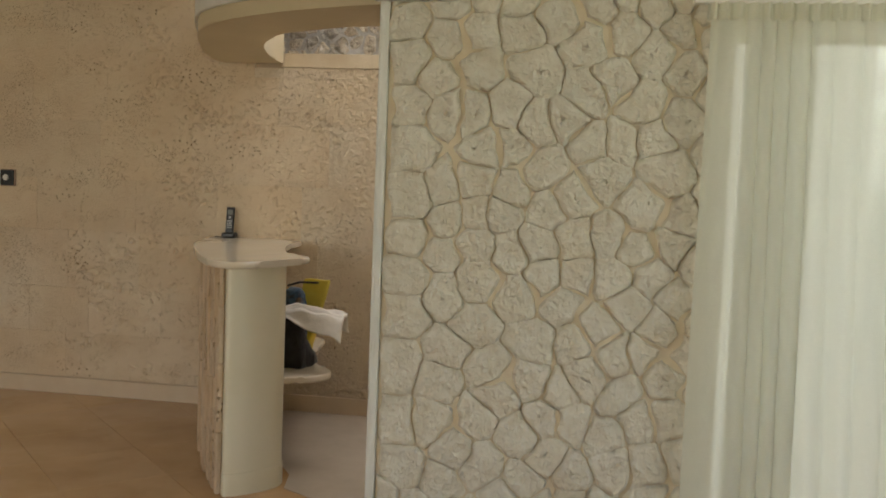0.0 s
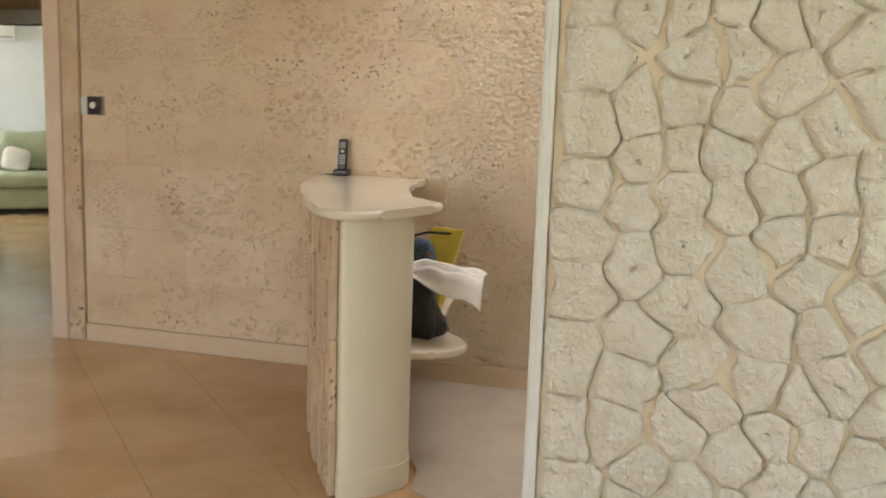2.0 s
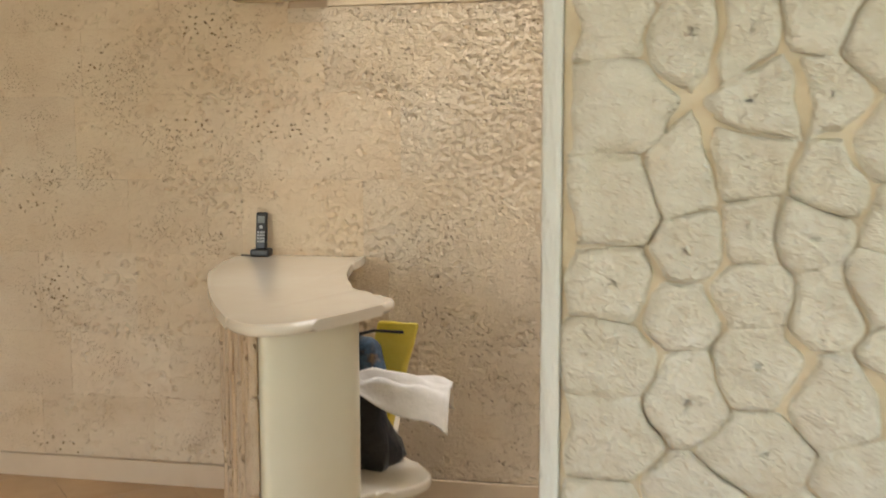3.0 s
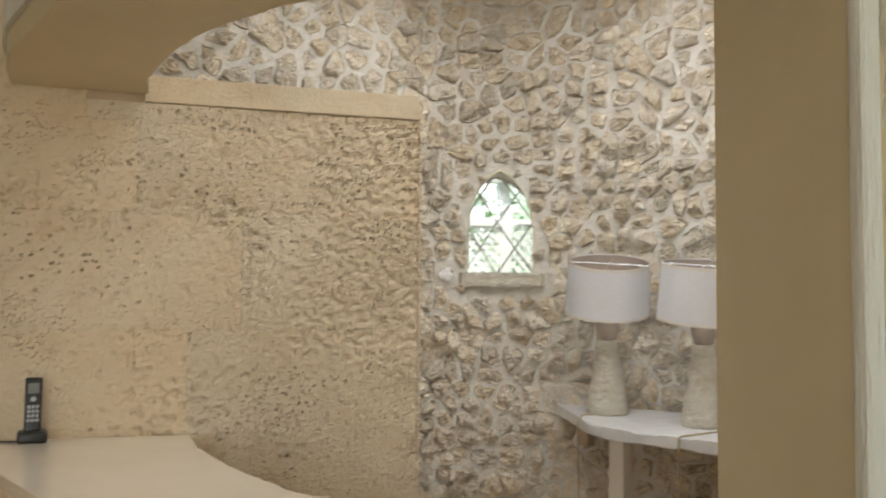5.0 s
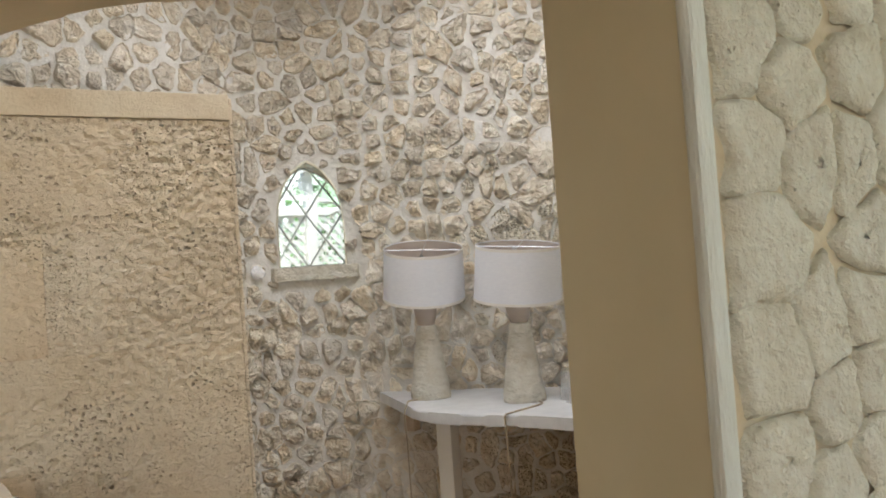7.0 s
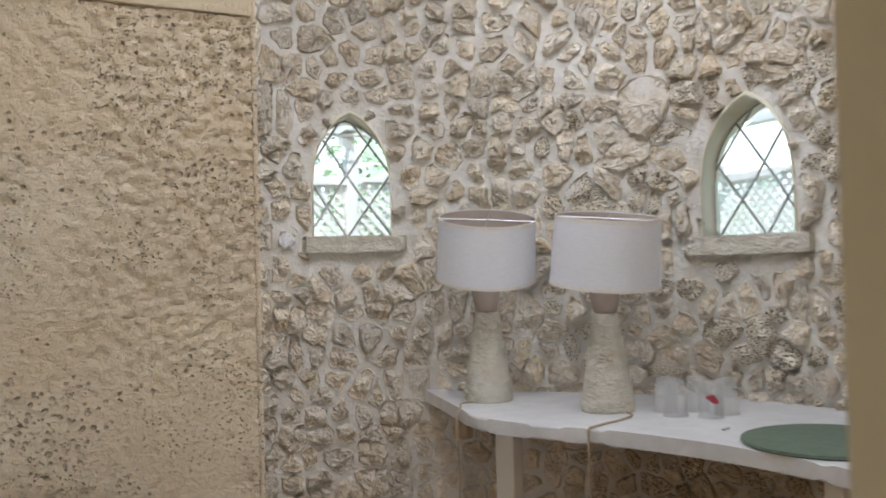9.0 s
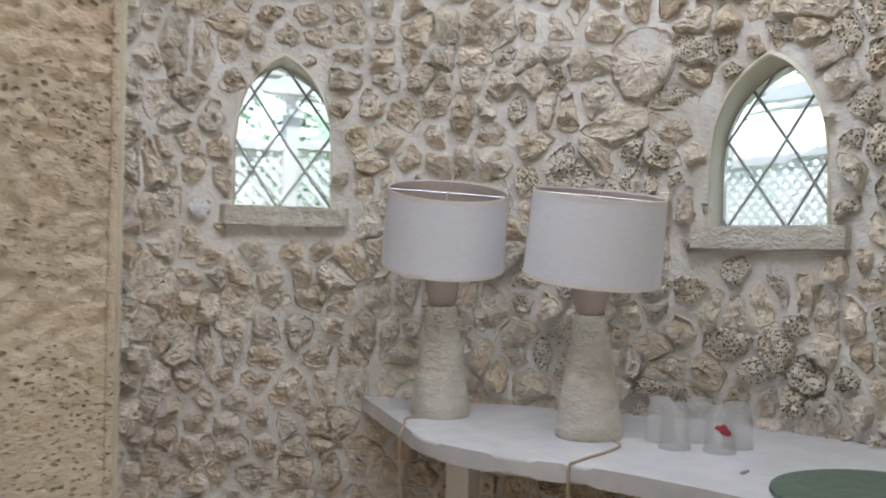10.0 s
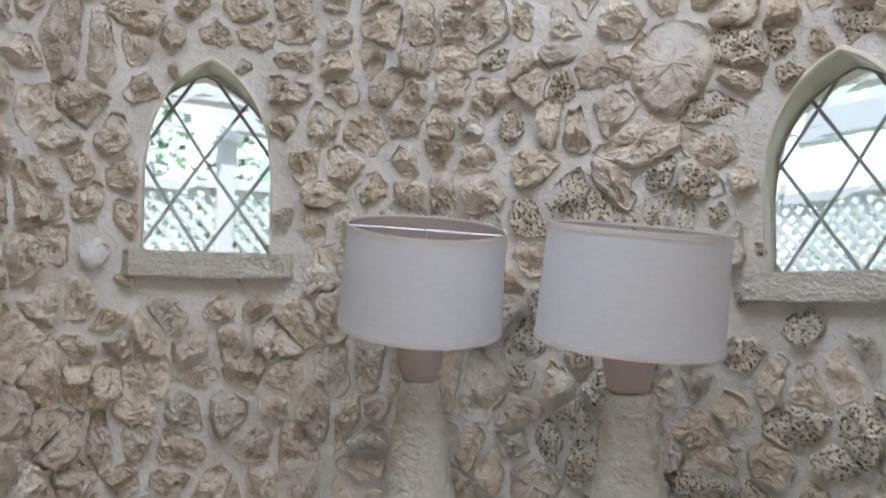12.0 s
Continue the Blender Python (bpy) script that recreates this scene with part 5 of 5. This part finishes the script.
def worn_slab(x, x1, z, z1, back_):
    nu, nv = max(2, int((x1 - x) / 0.0065)), max(2, int((z1 - z) / 0.0065))
    v, f = [], []
    for j in range(nv + 1):
        for i in range(nu + 1):
            xx, zz = x + 0.0003 + (x1 - x - 0.0006) * i / nu, z + 0.0003 + (z1 - z - 0.0006) * j / nv
            v.append((xx, SLAB_Y - back_ + slab_wear(xx, zz), zz))
    for j in range(nv):
        for i in range(nu):
            o = j * (nu + 1) + i
            f.append((o, o + 1, o + nu + 2, o + nu + 1))
    ring = [i for i in range(nu + 1)] + [j * (nu + 1) + nu for j in range(1, nv + 1)] + [nv * (nu + 1) + i for i in range(nu - 1, -1, -1)] + [j * (nu + 1) for j in range(nv - 1, 0, -1)]
    base = len(v)
    v += [(v[i][0], SLAB_Y + 0.0216, v[i][2]) for i in ring]
    for k in range(len(ring)):
        k1 = (k + 1) % len(ring)
        f.append((ring[k], base + k, base + k1, ring[k1]))
    ob = stone_object("slab", v, f, M_SLABR if x1 > -0.95 else M_SLAB, slab_wall, True)
    ob.data.set_sharp_from_angle(angle=radians(75))
    return ob


rng = random.Random(4)
row, z = 0, 0.112
while z < CEIL - 0.01:
    zh = rng.choice((0.3, 0.34, 0.38))
    z1 = min(z + zh, CEIL)
    x = -3.33
    first = True
    while x < SLAB_END - 0.01:
        wd = rng.uniform(0.42, 0.75) * (0.5 if first and row % 2 else 1)
        first = False
        x1 = min(x + wd, SLAB_END - 0.002)
        if SLAB_END - x1 < 0.14:
            x1 = SLAB_END - 0.002
        za, zb = z, z1
        if x1 > -1.4:
            zb = min(z1, SLAB_TOP - 0.078)
        if zb - za > 0.03:
            if x1 > -2.3:
                worn_slab(x, x1, za, zb, rng.uniform(0, 0.001))
                x = x1
                continue
            ob = part("slab", box((x + 0.0003, SLAB_Y - rng.uniform(0, 0.001), za + 0.0003), (x1 - 0.0003, SLAB_Y + 0.021, zb - 0.0003), 0.0006, segs=1), M_SLABR if x1 > -0.95 and zb > 1.3 else M_SLAB, slab_wall)
        x = x1
    z = z1
    row += 1

# rubble stones: those nearest to the way are single pieces, the rest one mesh
rng = random.Random(21)
seeds = []
z, r = 0.03, 0
while z < TURRET_CEIL:
    u = 0.3 + (0.05 if r % 2 else 0)
    while u < UL - 0.25:
        big_ = rng.random()
        seeds.append((u + rng.uniform(-0.036, 0.036), z + rng.uniform(-0.03, 0.03)))
        u += (0.106 if big_ < 0.7 else 0.16) * (0.8 if u > U[nearest_u(1.28, 6.72)] else 1.0)
    z += 0.093
    r += 1

seeds = [s for s in seeds if rng.random() > 0.14]
SPECIAL = []
for x_, y_, z_, r_ in ((1.48, 6.47, 2.2, 0.145), (0.83, 7.2, 2.36, 0.055), (1.2, 6.8, 1.93, 0.06), (1.55, 6.4, 1.3, 0.07), (1.62, 6.3, 1.12, 0.06), (0.95, 7.08, 1.2, 0.05), (1.68, 6.12, 1.36, 0.06)):
    u_ = U[nearest_u(x_, y_)]
    seeds = [s for s in seeds if math.hypot(s[0] - u_, s[1] - z_) > r_ * 1.25]
    seeds.append((u_, z_))
    SPECIAL.append((u_, z_))


def in_window(u, z, pad):
    for w in WINS:
        if abs(u - w[0]) < w[1] + pad and w[2] - 0.08 - pad < z:
            if z < w[3] + pad or z < arch(w, w[0] + (u - w[0]) * w[1] / (w[1] + pad)) + pad:
                return True
        if abs(u - w[0]) < w[1] + 0.09 and w[2] - 0.09 < z < w[2] + 0.01:
            return True
    return False


pieces = []
for s, poly in cells(seeds, (0.02, 0), (UL - 0.02, TURRET_CEIL), 0.15):
    if in_window(s[0], s[1], 0.03):
        continue
    p = inset(poly, rng.uniform(0.0, 0.008))
    if len(p) < 3:
        continue
    k = rng.choice((rng.uniform(0.7, 0.89), rng.uniform(0.87, 1.1)))
    cx, cz = sum(q[0] for q in p) / len(p), sum(q[1] for q in p) / len(p)
    ang = rng.uniform(-0.4, 0.4)
    sx = rng.uniform(0.84, 1.12)
    p = [(cx + (q[0] - cx) * k * sx, cz + (q[1] - cz) * k / sx) for q in p]
    for _ in range(8):
        if any(in_window(q[0], q[1], 0.012) for q in p):
            p = [(cx + (q[0] - cx) * 0.88, cz + (q[1] - cz) * 0.88) for q in p]
    p = chaikin(p, rng.uniform(0.06, 0.17))
    q = []
    for i in range(len(p)):
        a, b = p[i], p[(i + 1) % len(p)]
        n = max(1, int(math.hypot(b[0] - a[0], b[1] - a[1]) / 0.014))
        q += [(a[0] + (b[0] - a[0]) * t / n, a[1] + (b[1] - a[1]) * t / n) for t in range(n)]
    p = [(x + 0.01 * noise.noise((x * 36, z * 36, 1)), z + 0.01 * noise.noise((x * 40, z * 40, 7))) for x, z in q]
    h = rng.uniform(0.018, 0.055)
    facets = []
    for _ in range(rng.choice((1, 2, 3))):
        a_, g_ = rng.uniform(0, 6.283), rng.uniform(0.25, 0.9)
        facets.append((math.cos(a_) * g_, math.sin(a_) * g_, rng.uniform(0.55, 1.0)))
    data = stone_mesh(p, [(1.04, -0.008), (0.97, h * 0.35), (0.9, h * 0.85), (0.76, h), (0.6, h * 1.04), (0.42, h * 1.06), (0.22, h * 1.08)], on_wall, rng, 0.0042, 0.012, facets)
    honey = s[0] > U[nearest_u(1.15, 6.85)] and rng.random() < 0.55
    pieces.append((-1 if s in SPECIAL or (honey and s[1] < 2.4) else abs(s[1] - 1.65) + 0.55 * abs(s[0] - U[nearest_u(0.75, 7.2)]), data))
pieces.sort(key=lambda q: q[0])
for d_, (v, f) in pieces[:300]:
    stone_object("stone", v, f, M_CORAL if d_ < 0 else M_RUBBLE, turret_wall, False)
av, af = [], []
for _, (v, f) in pieces[300:]:
    o = len(av)
    av += v
    af += [tuple(i + o for i in q) for q in f]
tagged(stone_object("rubble_stones", av, af, M_RUBBLE_FAR, turret_wall, False), "rough coral rubble stones in white mortar", kind="stuff")
shell_u = U[nearest_u(0.185, 7.41)]
bm = blob((0.075, 0.075, 0.03), 0.35, 4, 2, 1.0)
ob = part("shell", bm, M_SHELL, turret_wall, "white fossil shell set in the mortar", smooth=True)
sx_, sy_, sz_ = on_wall(shell_u, 1.675, 0.01)
ob.matrix_basis = pose(sx_, sy_, sz_, 90, 0, 0)

# floor tiles laid on the diagonal
rng = random.Random(8)
TS = 0.5
tile = bmesh.new()
box((-TS / 2 + 0.0007, -TS / 2 + 0.0007, -0.011), (TS / 2 - 0.0007, TS / 2 - 0.0007, 0.0), 0.0008, bm=tile, segs=1)
tile_mesh = bpy.data.meshes.new("tile")
tile.to_mesh(tile_mesh)
tile.free()
tile_mesh.materials.append(M_FLOOR)
floor_ob = bpy.data.objects["floor"]
far_v, far_f, count = [], [], 0
todo = []
for i in range(-40, 40):
    for j in range(-40, 40):
        cx, cy = (i - j) * TS * 0.70711, (i + j) * TS * 0.70711 + 4
        if -14 < cx < 3 and -2.9 < cy < 15:
            todo.append((abs(cx + 1.2) + abs(cy - 5), cx, cy))
todo.sort()
for k, (_, cx, cy) in enumerate(todo):
    if k < 280:
        o = new("tile", tile_mesh)
        o.parent = floor_ob
        o.matrix_basis = pose(cx, cy, 0, 0, 0, 45)
    else:
        q = TS * 0.70711 - 0.001
        n0 = len(far_v)
        far_v += [(cx - q, cy, 0), (cx, cy - q, 0), (cx + q, cy, 0), (cx, cy + q, 0), (cx - q, cy, -0.01), (cx, cy - q, -0.01), (cx + q, cy, -0.01), (cx, cy + q, -0.01)]
        far_f += [tuple(n0 + t for t in f) for f in ((0, 1, 2, 3), (0, 4, 5, 1), (1, 5, 6, 2), (2, 6, 7, 3), (3, 7, 4, 0))]
tagged(stone_object("floor_tiles", far_v, far_f, M_FLOOR, floor_ob, False), "polished beige floor tiles laid diagonally", kind="stuff")
